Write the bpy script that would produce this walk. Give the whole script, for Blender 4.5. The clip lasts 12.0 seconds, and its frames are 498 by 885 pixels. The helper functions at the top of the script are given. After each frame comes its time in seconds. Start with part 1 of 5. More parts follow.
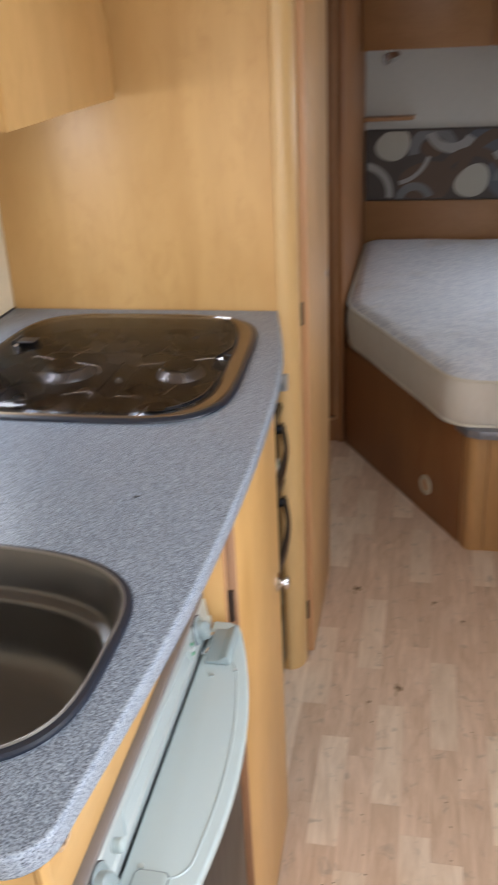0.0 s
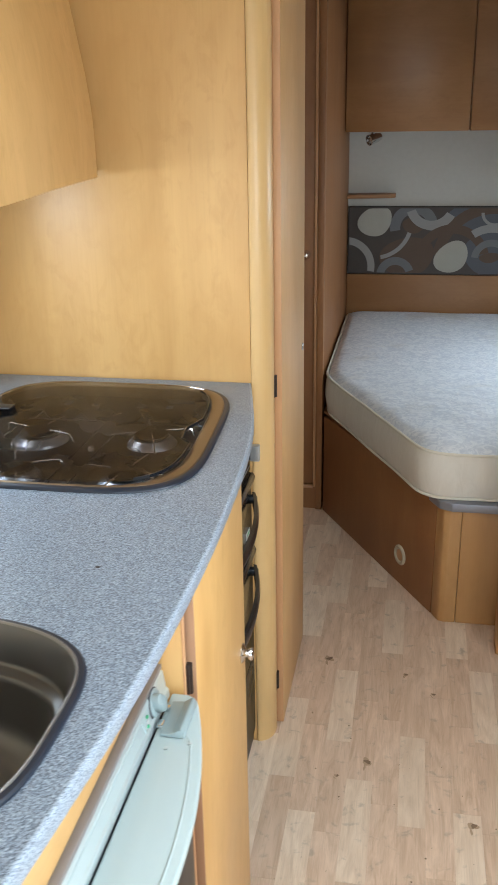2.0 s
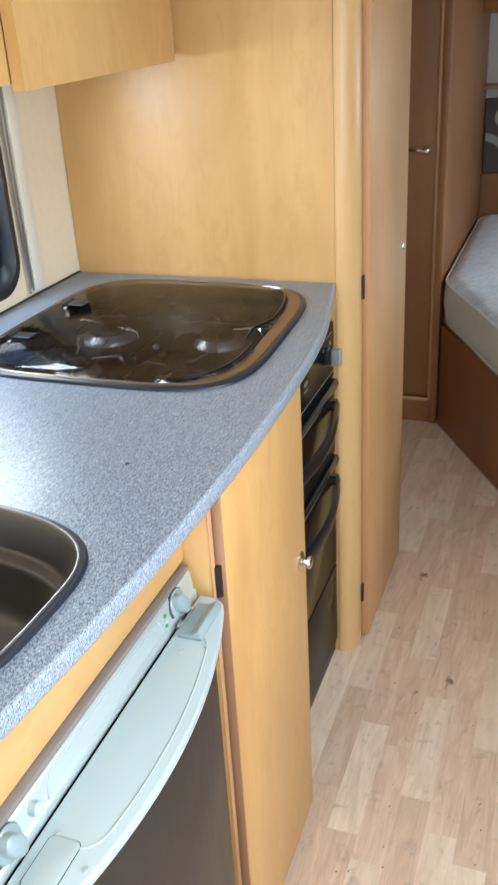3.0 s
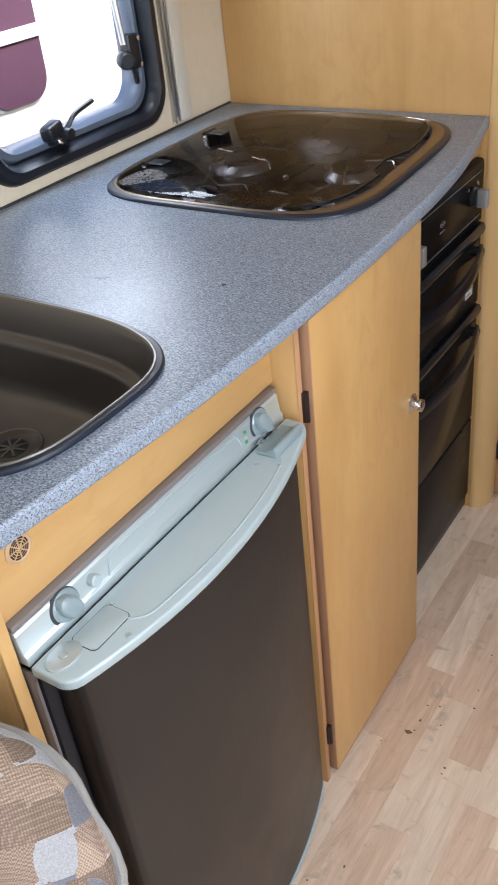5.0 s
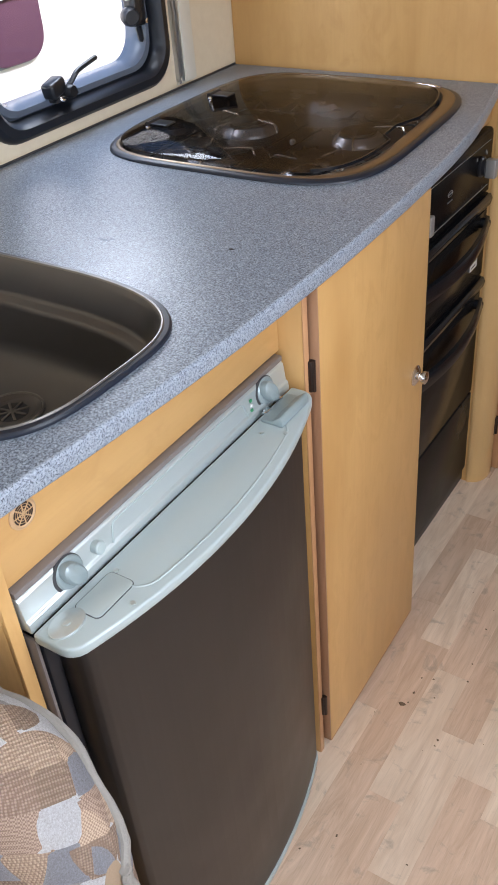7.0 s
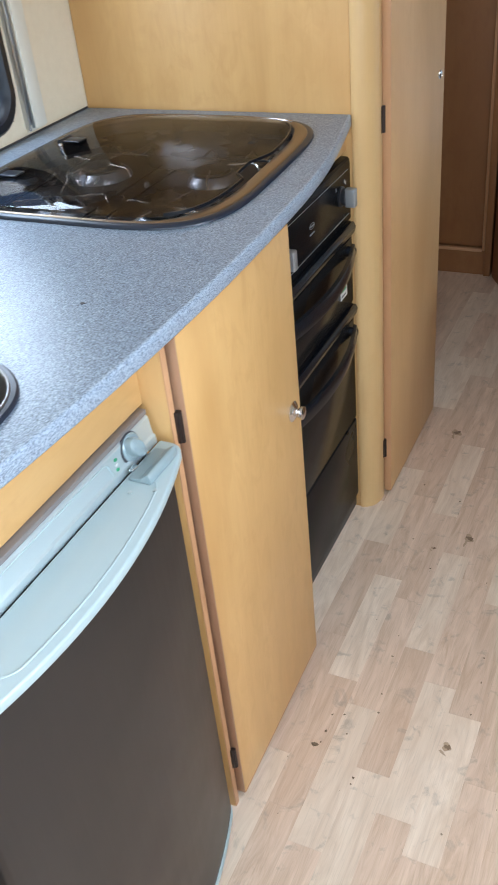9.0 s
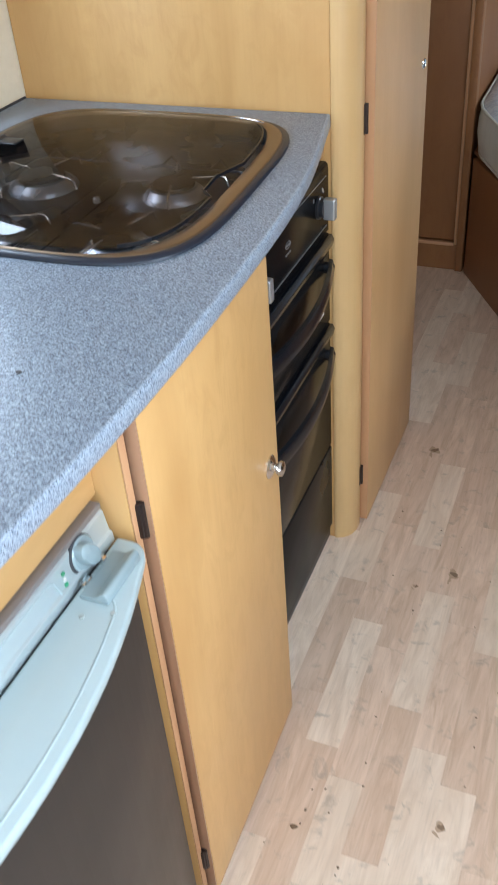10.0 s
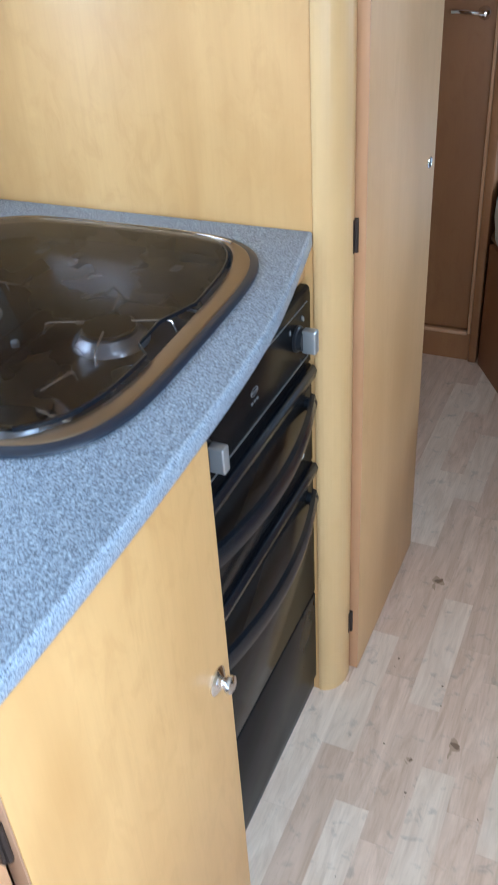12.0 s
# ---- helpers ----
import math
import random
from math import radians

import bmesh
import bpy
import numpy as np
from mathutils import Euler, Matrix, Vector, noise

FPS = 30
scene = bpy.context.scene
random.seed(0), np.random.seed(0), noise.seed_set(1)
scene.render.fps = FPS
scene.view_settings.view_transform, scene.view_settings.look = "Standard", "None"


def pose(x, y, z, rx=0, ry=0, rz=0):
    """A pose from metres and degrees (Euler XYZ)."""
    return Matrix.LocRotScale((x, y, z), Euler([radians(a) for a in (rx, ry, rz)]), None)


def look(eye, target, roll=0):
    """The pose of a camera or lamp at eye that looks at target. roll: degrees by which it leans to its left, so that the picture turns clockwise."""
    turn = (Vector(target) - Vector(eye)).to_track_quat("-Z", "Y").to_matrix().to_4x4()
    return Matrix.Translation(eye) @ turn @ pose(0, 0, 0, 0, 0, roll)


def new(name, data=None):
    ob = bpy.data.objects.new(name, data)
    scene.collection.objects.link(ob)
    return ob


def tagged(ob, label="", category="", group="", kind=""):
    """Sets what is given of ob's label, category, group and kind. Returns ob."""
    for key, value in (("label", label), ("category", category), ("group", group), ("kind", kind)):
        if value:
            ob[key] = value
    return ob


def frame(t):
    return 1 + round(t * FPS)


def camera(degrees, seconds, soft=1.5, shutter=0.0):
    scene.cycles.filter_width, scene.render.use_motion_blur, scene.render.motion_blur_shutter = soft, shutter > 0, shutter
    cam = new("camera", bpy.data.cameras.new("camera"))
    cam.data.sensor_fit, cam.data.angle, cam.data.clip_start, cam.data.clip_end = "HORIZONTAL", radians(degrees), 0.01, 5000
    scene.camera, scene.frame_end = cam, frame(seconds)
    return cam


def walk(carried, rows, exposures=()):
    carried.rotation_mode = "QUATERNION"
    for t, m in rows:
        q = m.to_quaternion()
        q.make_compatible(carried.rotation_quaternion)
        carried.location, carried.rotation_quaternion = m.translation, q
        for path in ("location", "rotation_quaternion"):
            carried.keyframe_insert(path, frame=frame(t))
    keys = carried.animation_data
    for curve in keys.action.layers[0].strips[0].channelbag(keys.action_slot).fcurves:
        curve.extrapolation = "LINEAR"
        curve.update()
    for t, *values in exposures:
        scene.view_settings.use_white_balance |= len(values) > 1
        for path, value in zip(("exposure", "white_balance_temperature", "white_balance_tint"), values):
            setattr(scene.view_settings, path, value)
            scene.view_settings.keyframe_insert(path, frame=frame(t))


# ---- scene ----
cam = camera(31.5, 12.0, shutter=0.5)
EXPOSURES = [(0.0, 1.63, 6900, 19), (0.5, 1.82, 6450, 13), (1.0, 1.88, 6100, 12), (1.5, 2.09, 6300, 11), (2.0, 2.07, 6450, 9), (2.7, 2.10, 6350, 11), (4.3, 1.97, 6400, 13), (4.9, 1.54, 6450, 17), (5.5, 1.33, 6650, 20), (7.5, 1.52, 6500, 18), (9.3, 1.94, 5850, 10), (10.5, 2.05, 5900, 11), (11.2, 2.20, 5350, 8), (12.0, 2.24, 5150, 7)]
PATH = [
    (0, (0.03, 0.359, 1.405), (-0.342, 2.136, 0.567), -2.8),
    (0.5, (0.028, 0.313, 1.418), (-0.093, 2.153, 0.644), -1.2),
    (1, (0.012, 0.32, 1.413), (-0.076, 2.161, 0.636), 0.8),
    (1.5, (0.007, 0.316, 1.422), (-0.25, 2.152, 0.672), -0.5),
    (2, (0.064, 0.348, 1.428), (-0.285, 2.185, 0.718), -1.1),
    (2.5, (0.126, 0.415, 1.399), (-0.32, 2.155, 0.519), -0.3),
    (2.7, (0.148, 0.424, 1.392), (-0.397, 2.145, 0.532), -1.6),
    (4.3, (0.292, 0.443, 1.335), (-0.526, 1.847, 0.168), -6.3),
    (4.5, (0.3, 0.446, 1.331), (-0.545, 1.826, 0.156), -5.5),
    (5, (0.305, 0.449, 1.343), (-0.679, 1.788, 0.23), -6.7),
    (5.5, (0.298, 0.451, 1.339), (-0.707, 1.769, 0.22), -7.0),
    (6, (0.291, 0.45, 1.336), (-0.682, 1.775, 0.197), -5.5),
    (6.5, (0.282, 0.445, 1.329), (-0.681, 1.752, 0.161), -5.3),
    (7, (0.282, 0.448, 1.333), (-0.665, 1.767, 0.164), -5.2),
    (7.5, (0.296, 0.452, 1.341), (-0.638, 1.812, 0.211), -6.3),
    (7.7, (0.307, 0.451, 1.348), (-0.582, 1.839, 0.215), -5.4),
    (9.3, (0.293, 0.561, 1.327), (-0.461, 2.02, 0.185), -6.2),
    (9.5, (0.261, 0.603, 1.326), (-0.465, 2.057, 0.16), -5.9),
    (10, (0.18, 0.709, 1.325), (-0.489, 2.163, 0.126), -4.7),
    (10.5, (0.137, 0.798, 1.331), (-0.571, 2.286, 0.198), -4.4),
    (11, (0.176, 0.899, 1.336), (-0.582, 2.347, 0.183), -5.9),
    (11.5, (0.191, 0.962, 1.329), (-0.555, 2.415, 0.175), -4.8),
    (12, (0.141, 1.01, 1.329), (-0.581, 2.497, 0.203), -3.8),
]
walk(cam, [(t, look(eye, target, roll)) for t, eye, target, roll in PATH], EXPOSURES)

# ---- world, sun and the light in the openings ----
world = bpy.data.worlds.new("overcast_sky")
scene.world = world
world.use_nodes = True
wt = world.node_tree
sky = wt.nodes.new("ShaderNodeTexSky")
sky.sky_type, sky.sun_disc = "NISHITA", False
sky.sun_elevation, sky.sun_rotation = radians(45.5), radians(76)
wt.links.new(sky.outputs[0], wt.nodes["Background"].inputs[0])
wt.nodes["Background"].inputs[1].default_value = 0.15
sun = new("sun", bpy.data.lights.new("sun", "SUN"))
sun.data.energy, sun.data.angle, sun.data.color = 5.0, radians(25), (1, 0.96, 0.90)
sun.matrix_world = look((4.0, 1.0, 4.2), (0, 0, 0))


def window_light(name, eye, target, w, h, power, colour):
    ob = new(name, bpy.data.lights.new(name, "AREA"))
    ob.data.shape, ob.data.size, ob.data.size_y = "RECTANGLE", w, h
    ob.data.energy, ob.data.color = power, colour
    ob.matrix_world = look(eye, target)
    return ob


window_light("front_window_light", (0.25, -1.73, 1.15), (0.25, 0, 1.10), 1.5, 0.62, 4.2, (0.765, 0.89, 1.0))
window_light("lounge_window_light", (1.31, -0.45, 1.15), (0, -0.35, 1.0), 1.1, 0.6, 8.5, (0.765, 0.89, 1.0)).data.spread = radians(130)
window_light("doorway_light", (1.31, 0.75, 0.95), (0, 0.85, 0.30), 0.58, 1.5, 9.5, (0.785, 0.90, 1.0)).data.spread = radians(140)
window_light("bedroom_window_light", (1.31, 3.45, 1.12), (0.35, 3.2, 0.45), 0.7, 0.5, 4.8, (0.74, 0.88, 1.0)).data.spread = radians(140)
window_light("kitchen_window_light", (-0.855, 1.605, 1.262), (-0.35, 1.52, 0.80), 0.37, 0.10, 0.9, (0.76, 0.89, 1.0))
# Unseen overhead source, assumed and added to brighten floor and fridge top.
window_light("assumed_rooflight", (0.30, 1.05, 1.965), (0.30, 1.05, 0), 0.38, 0.38, 1.6, (0.78, 0.91, 1.0)).data.spread = radians(150)


# ---- materials ----
def material(name, base, rough=0.5, metal=0.0, **more):
    m = bpy.data.materials.new(name)
    m.use_nodes = True
    b = m.node_tree.nodes["Principled BSDF"]
    b.inputs["Base Color"].default_value = (*base, 1)
    b.inputs["Roughness"].default_value, b.inputs["Metallic"].default_value = rough, metal
    for key, value in more.items():
        b.inputs[key.replace("_", " ")].default_value = value
    return m


def nodes(m):
    t = m.node_tree
    return t, t.nodes["Principled BSDF"]


def coords(t, scale=(1, 1, 1), kind="Object", turn=(0, 0, 0)):
    c, p = t.nodes.new("ShaderNodeTexCoord"), t.nodes.new("ShaderNodeMapping")
    p.inputs["Scale"].default_value = scale
    p.inputs["Rotation"].default_value = turn
    t.links.new(c.outputs[kind], p.inputs[0])
    return p.outputs[0]


def noise_tex(t, vector, scale, detail=3.0, rough=0.5, distort=0.0):
    n = t.nodes.new("ShaderNodeTexNoise")
    n.inputs["Scale"].default_value, n.inputs["Detail"].default_value = scale, detail
    n.inputs["Roughness"].default_value, n.inputs["Distortion"].default_value = rough, distort
    t.links.new(vector, n.inputs["Vector"])
    return n.outputs[0]


def ramp(t, value, stops, mode="LINEAR"):
    r = t.nodes.new("ShaderNodeValToRGB")
    r.color_ramp.interpolation = mode
    while len(r.color_ramp.elements) < len(stops):
        r.color_ramp.elements.new(0.5)
    for e, (p, c) in zip(r.color_ramp.elements, stops):
        e.position, e.color = p, (*c, 1) if len(c) == 3 else c
    t.links.new(value, r.inputs[0])
    return r.outputs[0]


def mix(t, fac, a, b, blend="MIX"):
    x = t.nodes.new("ShaderNodeMix")
    x.data_type, x.blend_type = "RGBA", blend
    for slot, v in ((0, fac), (6, a), (7, b)):
        if isinstance(v, (int, float)):
            x.inputs[slot].default_value = v
        elif isinstance(v, tuple):
            x.inputs[slot].default_value = (*v, 1)
        else:
            t.links.new(v, x.inputs[slot])
    return x.outputs[2]


def maths(t, op, a, b=0.0):
    x = t.nodes.new("ShaderNodeMath")
    x.operation = op
    for slot, v in ((0, a), (1, b)):
        if isinstance(v, (int, float)):
            x.inputs[slot].default_value = v
        else:
            t.links.new(v, x.inputs[slot])
    return x.outputs[0]


def bump(t, b, height, strength=0.2, distance=0.001):
    x = t.nodes.new("ShaderNodeBump")
    x.inputs["Strength"].default_value, x.inputs["Distance"].default_value = strength, distance
    t.links.new(height, x.inputs["Height"])
    t.links.new(x.outputs[0], b.inputs["Normal"])


def wood(name, light, dark, grain=2, rough=0.38, contrast=1.0):
    """Printed wood laminate: long soft figure, fine pores, slight marks in the gloss."""
    m = material(name, light, rough)
    t, b = nodes(m)
    s = [6.0, 6.0, 6.0]
    s[grain] = 1.3
    f = [160.0, 160.0, 160.0]
    f[grain] = 4.0
    big = noise_tex(t, coords(t, tuple(s)), 1.0, 4, 0.55, 0.6)
    fine = noise_tex(t, coords(t, tuple(f)), 1.0, 3, 0.6)
    cloud = noise_tex(t, coords(t), 3.0, 2)
    k = [34.0, 34.0, 34.0]
    k[grain] = 17.0
    fleck = noise_tex(t, coords(t, tuple(k)), 1.0, 4, 0.6, 0.8)
    col = ramp(t, big, [(0.5 - 0.19 * contrast, light), (0.5 + 0.22 * contrast, dark)])
    col = mix(t, maths(t, "MULTIPLY", ramp(t, fine, [(0.45, (0, 0, 0)), (0.75, (1, 1, 1))]), 0.14), col, tuple(c * 0.78 for c in dark))
    col = mix(t, maths(t, "MULTIPLY", ramp(t, fleck, [(0.48, (0, 0, 0)), (0.72, (1, 1, 1))]), 0.56 * contrast), col, dark)
    col = mix(t, maths(t, "MULTIPLY", ramp(t, cloud, [(0.4, (0, 0, 0)), (0.7, (1, 1, 1))]), 0.25), col, tuple(min(1, c * 1.12) for c in light))
    t.links.new(col, b.inputs["Base Color"])
    t.links.new(maths(t, "MULTIPLY_ADD", cloud, 0.2), b.inputs["Roughness"])
    b.inputs["Roughness"].links[0].from_node.inputs[2].default_value = rough - 0.1
    bump(t, b, fine, 0.08, 0.0004)
    return m


MAPLE = wood("maple_laminate", (0.645, 0.394, 0.158), (0.49, 0.272, 0.093))
MAPLE_FLAT = wood("maple_laminate_level", (0.645, 0.394, 0.158), (0.49, 0.272, 0.093), grain=1)
PALE_TRIM = wood("pale_maple_trim", (0.67, 0.46, 0.215), (0.58, 0.37, 0.16), contrast=0.7)
EDGE = wood("pinkish_edge_tape", (0.55, 0.305, 0.155), (0.45, 0.235, 0.112), contrast=0.8)
TAPE = wood("brown_edge_tape", (0.40, 0.225, 0.13), (0.32, 0.17, 0.095), contrast=0.8)
# Brown wood made darker, so part of the bedroom's dimness sits in the colour.
DIM_BROWN = wood("dim_brown_laminate", (0.30, 0.132, 0.048), (0.22, 0.088, 0.031), rough=0.5)
DIM_BROWN_FLAT = wood("dim_brown_laminate_level", (0.36, 0.175, 0.068), (0.27, 0.122, 0.046), grain=0)
COPPER = wood("copper_brown_laminate", (0.48, 0.265, 0.105), (0.39, 0.20, 0.074), rough=0.45)
# Maple copy with the shade on the wardrobe door's face coloured in.
SHADED_MAPLE = wood("shaded_maple_laminate", (0.60, 0.37, 0.170), (0.50, 0.29, 0.122), rough=0.45)
BLIND = wood("blind_wood", (0.50, 0.25, 0.09), (0.42, 0.19, 0.065), grain=0, rough=0.3)


def plank_material(name, light, dark):
    m = material(name, light, 0.42)
    t, b = nodes(m)
    info = t.nodes.new("ShaderNodeObjectInfo")
    shift = t.nodes.new("ShaderNodeVectorMath")
    shift.operation = "ADD"
    t.links.new(coords(t), shift.inputs[0])
    spread = t.nodes.new("ShaderNodeCombineXYZ")
    t.links.new(maths(t, "MULTIPLY", info.outputs["Random"], 7.0), spread.inputs[0])
    t.links.new(maths(t, "MULTIPLY", info.outputs["Random"], 31.0), spread.inputs[1])
    t.links.new(spread.outputs[0], shift.inputs[1])
    stretch = t.nodes.new("ShaderNodeMapping")
    stretch.inputs["Scale"].default_value = (32, 4.5, 20)
    t.links.new(shift.outputs[0], stretch.inputs[0])
    figure = noise_tex(t, stretch.outputs[0], 1.0, 6, 0.65, 1.6)
    pores = t.nodes.new("ShaderNodeMapping")
    pores.inputs["Scale"].default_value = (420, 14, 100)
    t.links.new(shift.outputs[0], pores.inputs[0])
    fine = noise_tex(t, pores.outputs[0], 1.0, 2, 0.6)
    col = ramp(t, figure, [(0.34, light), (0.68, dark)])
    col = mix(t, maths(t, "MULTIPLY", info.outputs["Random"], 0.32), col, tuple(c * 0.86 for c in dark))
    col = mix(t, maths(t, "MULTIPLY", ramp(t, fine, [(0.5, (0, 0, 0)), (0.75, (1, 1, 1))]), 0.28), col, tuple(c * 0.6 for c in dark))
    dirt = noise_tex(t, coords(t, kind="Generated"), 5.0, 4, 0.7)
    grime = noise_tex(t, shift.outputs[0], 26.0, 5, 0.65, 0.5)
    col = mix(t, maths(t, "MULTIPLY", ramp(t, grime, [(0.58, (0, 0, 0)), (0.70, (1, 1, 1))]), 0.55), col, (0.34, 0.27, 0.21))
    t.links.new(col, b.inputs["Base Color"])
    t.links.new(maths(t, "MULTIPLY_ADD", dirt, 0.25), b.inputs["Roughness"])
    b.inputs["Roughness"].links[0].from_node.inputs[2].default_value = 0.30
    bump(t, b, fine, 0.10, 0.0004)
    return m


PLANK = plank_material("floor_plank", (0.78, 0.585, 0.44), (0.58, 0.395, 0.27))
PLANK_PALE = plank_material("floor_plank_pale", (0.85, 0.69, 0.54), (0.68, 0.51, 0.37))
SUBFLOOR = material("floor_joint", (0.46, 0.33, 0.235), 0.7)

WORKTOP = material("speckled_grey_laminate", (0.2, 0.21, 0.25), 0.36)
t, b = nodes(WORKTOP)
v = coords(t)
speck = noise_tex(t, v, 430, 2, 0.6)
speck2 = noise_tex(t, v, 720, 1, 0.5)
col = ramp(t, speck, [(0.35, (0.075, 0.093, 0.125)), (0.455, (0.185, 0.225, 0.28)), (0.56, (0.25, 0.305, 0.375)), (0.70, (0.40, 0.47, 0.55))])
col = mix(t, ramp(t, speck2, [(0.59, (0, 0, 0)), (0.64, (1, 1, 1))]), col, (0.060, 0.075, 0.10))
smear = noise_tex(t, coords(t, (3, 3, 3)), 2.5, 4, 0.65, 0.8)
t.links.new(col, b.inputs["Base Color"])
t.links.new(ramp(t, smear, [(0.3, (0.31, 0.31, 0.31)), (0.7, (0.42, 0.42, 0.42))]), b.inputs["Roughness"])
bump(t, b, speck, 0.05, 0.0003)
EDGE_BAND = WORKTOP.copy()
EDGE_BAND.name = "speckled_edge_band"
for n in EDGE_BAND.node_tree.nodes:
    if n.type == "VALTORGB" and len(n.color_ramp.elements) == 4:
        for e, c in zip(n.color_ramp.elements, ((0.16, 0.19, 0.24), (0.30, 0.35, 0.42), (0.34, 0.40, 0.475), (0.43, 0.495, 0.57))):
            e.color = (*c, 1)

WALLPAPER = material("cream_wall_lining", (0.74, 0.66, 0.52), 0.75)
t, b = nodes(WALLPAPER)
v = noise_tex(t, coords(t), 60, 4, 0.7)
t.links.new(mix(t, v, (0.80, 0.70, 0.53), (0.70, 0.60, 0.44)), b.inputs["Base Color"])
bump(t, b, v, 0.25, 0.001)
WHITE_LINING = material("white_wall_lining", (0.64, 0.62, 0.57), 0.7)
t, b = nodes(WHITE_LINING)
v = noise_tex(t, coords(t), 40, 4, 0.7)
t.links.new(mix(t, v, (0.58, 0.565, 0.52), (0.50, 0.485, 0.44)), b.inputs["Base Color"])
bump(t, b, v, 0.15, 0.001)
CEILING = material("white_ceiling_board", (0.80, 0.79, 0.76), 0.7)
STAIN = material("faint_water_mark", (0.19, 0.22, 0.27), 0.26)
LIP = material("grey_blue_lip", (0.26, 0.27, 0.31), 0.42, 0.5)
VENT_CREAM = material("aged_cream_plastic", (0.46, 0.40, 0.29), 0.45)
TAN_PLASTIC = material("tan_plastic", (0.58, 0.38, 0.21), 0.45)
STRIP = material("grey_brown_strip", (0.19, 0.165, 0.155), 0.45)
PLASTIC_CREAM = material("cream_plastic", (0.72, 0.69, 0.60), 0.4)
ALUMINIUM = material("dull_aluminium", (0.55, 0.56, 0.56), 0.38, 1.0)
CHROME = material("chrome", (0.75, 0.75, 0.76), 0.12, 1.0)
BLACK_PLASTIC = material("black_plastic", (0.014, 0.015, 0.018), 0.32)
BLACK_RUBBER = material("black_rubber_seal", (0.009, 0.011, 0.016), 0.36)
SEAL_BLUE = material("dark_sealing_bead", (0.013, 0.018, 0.030), 0.36)
HINGE_PLATE = material("worn_bright_metal", (0.50, 0.56, 0.56), 0.34, 0.55)
HINGE_BROWN = material("brown_hinge", (0.045, 0.03, 0.025), 0.45, 0.6)


def brushed(name, base, rough, metal, axis_scale, amount=0.15, cloudy=0.18):
    m = material(name, base, rough, metal)
    t, b = nodes(m)
    v = noise_tex(t, coords(t, axis_scale), 1.0, 4, 0.7)
    t.links.new(mix(t, maths(t, "MULTIPLY", v, amount * 2), base, tuple(c * 0.6 for c in base)), b.inputs["Base Color"])
    cloud = noise_tex(t, coords(t), 9.0, 3)
    t.links.new(maths(t, "MULTIPLY_ADD", cloud, cloudy), b.inputs["Roughness"])
    b.inputs["Roughness"].links[0].from_node.inputs[2].default_value = rough - cloudy / 2
    return m


FRIDGE_PANEL = brushed("brown_fridge_panel", (0.027, 0.0215, 0.0185), 0.40, 0.0, (60, 60, 3), 0.2)
FRIDGE_GREY = brushed("grey_green_plastic", (0.42, 0.50, 0.505), 0.36, 0.10, (6, 6, 6), 0.05, 0.06)
# Grey-green plastic darkened to carry the shade on the dials and latch.
SHADED_GREY = brushed("shaded_grey_green_plastic", (0.27, 0.335, 0.345), 0.34, 0.1, (6, 6, 6), 0.05, 0.06)
FRIDGE_SILVER = brushed("silver_green_paint", (0.52, 0.585, 0.59), 0.34, 0.50, (6, 6, 6), 0.05, 0.05)
FRIDGE_DARK = material("dark_fridge_body", (0.045, 0.046, 0.05), 0.5)
SINK_METAL = brushed("bronze_sink_enamel", (0.118, 0.109, 0.102), 0.31, 0.6, (12, 12, 12), 0.16)
SINK_RIM = brushed("bright_bronze_rim", (0.22, 0.205, 0.19), 0.38, 0.8, (30, 30, 30), 0.1)
HOB_RIM = brushed("bronze_hob_rim", (0.25, 0.185, 0.12), 0.36, 0.85, (30, 30, 30), 0.12)
HOB_PAN = brushed("dark_enamel_hob", (0.016, 0.0155, 0.017), 0.28, 0.1, (10, 10, 10), 0.2)
BURNER = brushed("burner_metal", (0.46, 0.49, 0.55), 0.27, 0.85, (50, 50, 50), 0.2)
WIRE = material("pan_support_wire", (0.92, 0.90, 0.87), 0.22, 0.9)
OVEN_BLACK = brushed("black_oven_front", (0.008, 0.008, 0.009), 0.22, 0.0, (20, 20, 20), 0.2)
OVEN_TRIM = material("glossy_black_trim", (0.008, 0.010, 0.014), 0.22, Specular_IOR_Level=0.35)
OVEN_GLASS = material("smoked_oven_glass", (0.014, 0.0125, 0.012), 0.14, Specular_IOR_Level=0.05)
for n in OVEN_BLACK.node_tree.nodes:
    if n.type == "BSDF_PRINCIPLED":
        n.inputs["Specular IOR Level"].default_value = 0.04
OVEN_DRAWER = brushed("dark_grey_drawer", (0.014, 0.013, 0.0135), 0.30, 0.0, (40, 40, 5), 0.2)
OVEN_DRAWER.node_tree.nodes["Principled BSDF"].inputs["Specular IOR Level"].default_value = 0.07
KNOB_GREY = material("silver_grey_knob", (0.42, 0.43, 0.44), 0.3, 0.6)
PRINT_WHITE = material("white_print", (0.62, 0.62, 0.60), 0.5)
DIAL_PRINT = material("grey_dial_print", (0.11, 0.105, 0.10), 0.5)
STICKER_GREEN = material("green_print", (0.05, 0.30, 0.14), 0.5)


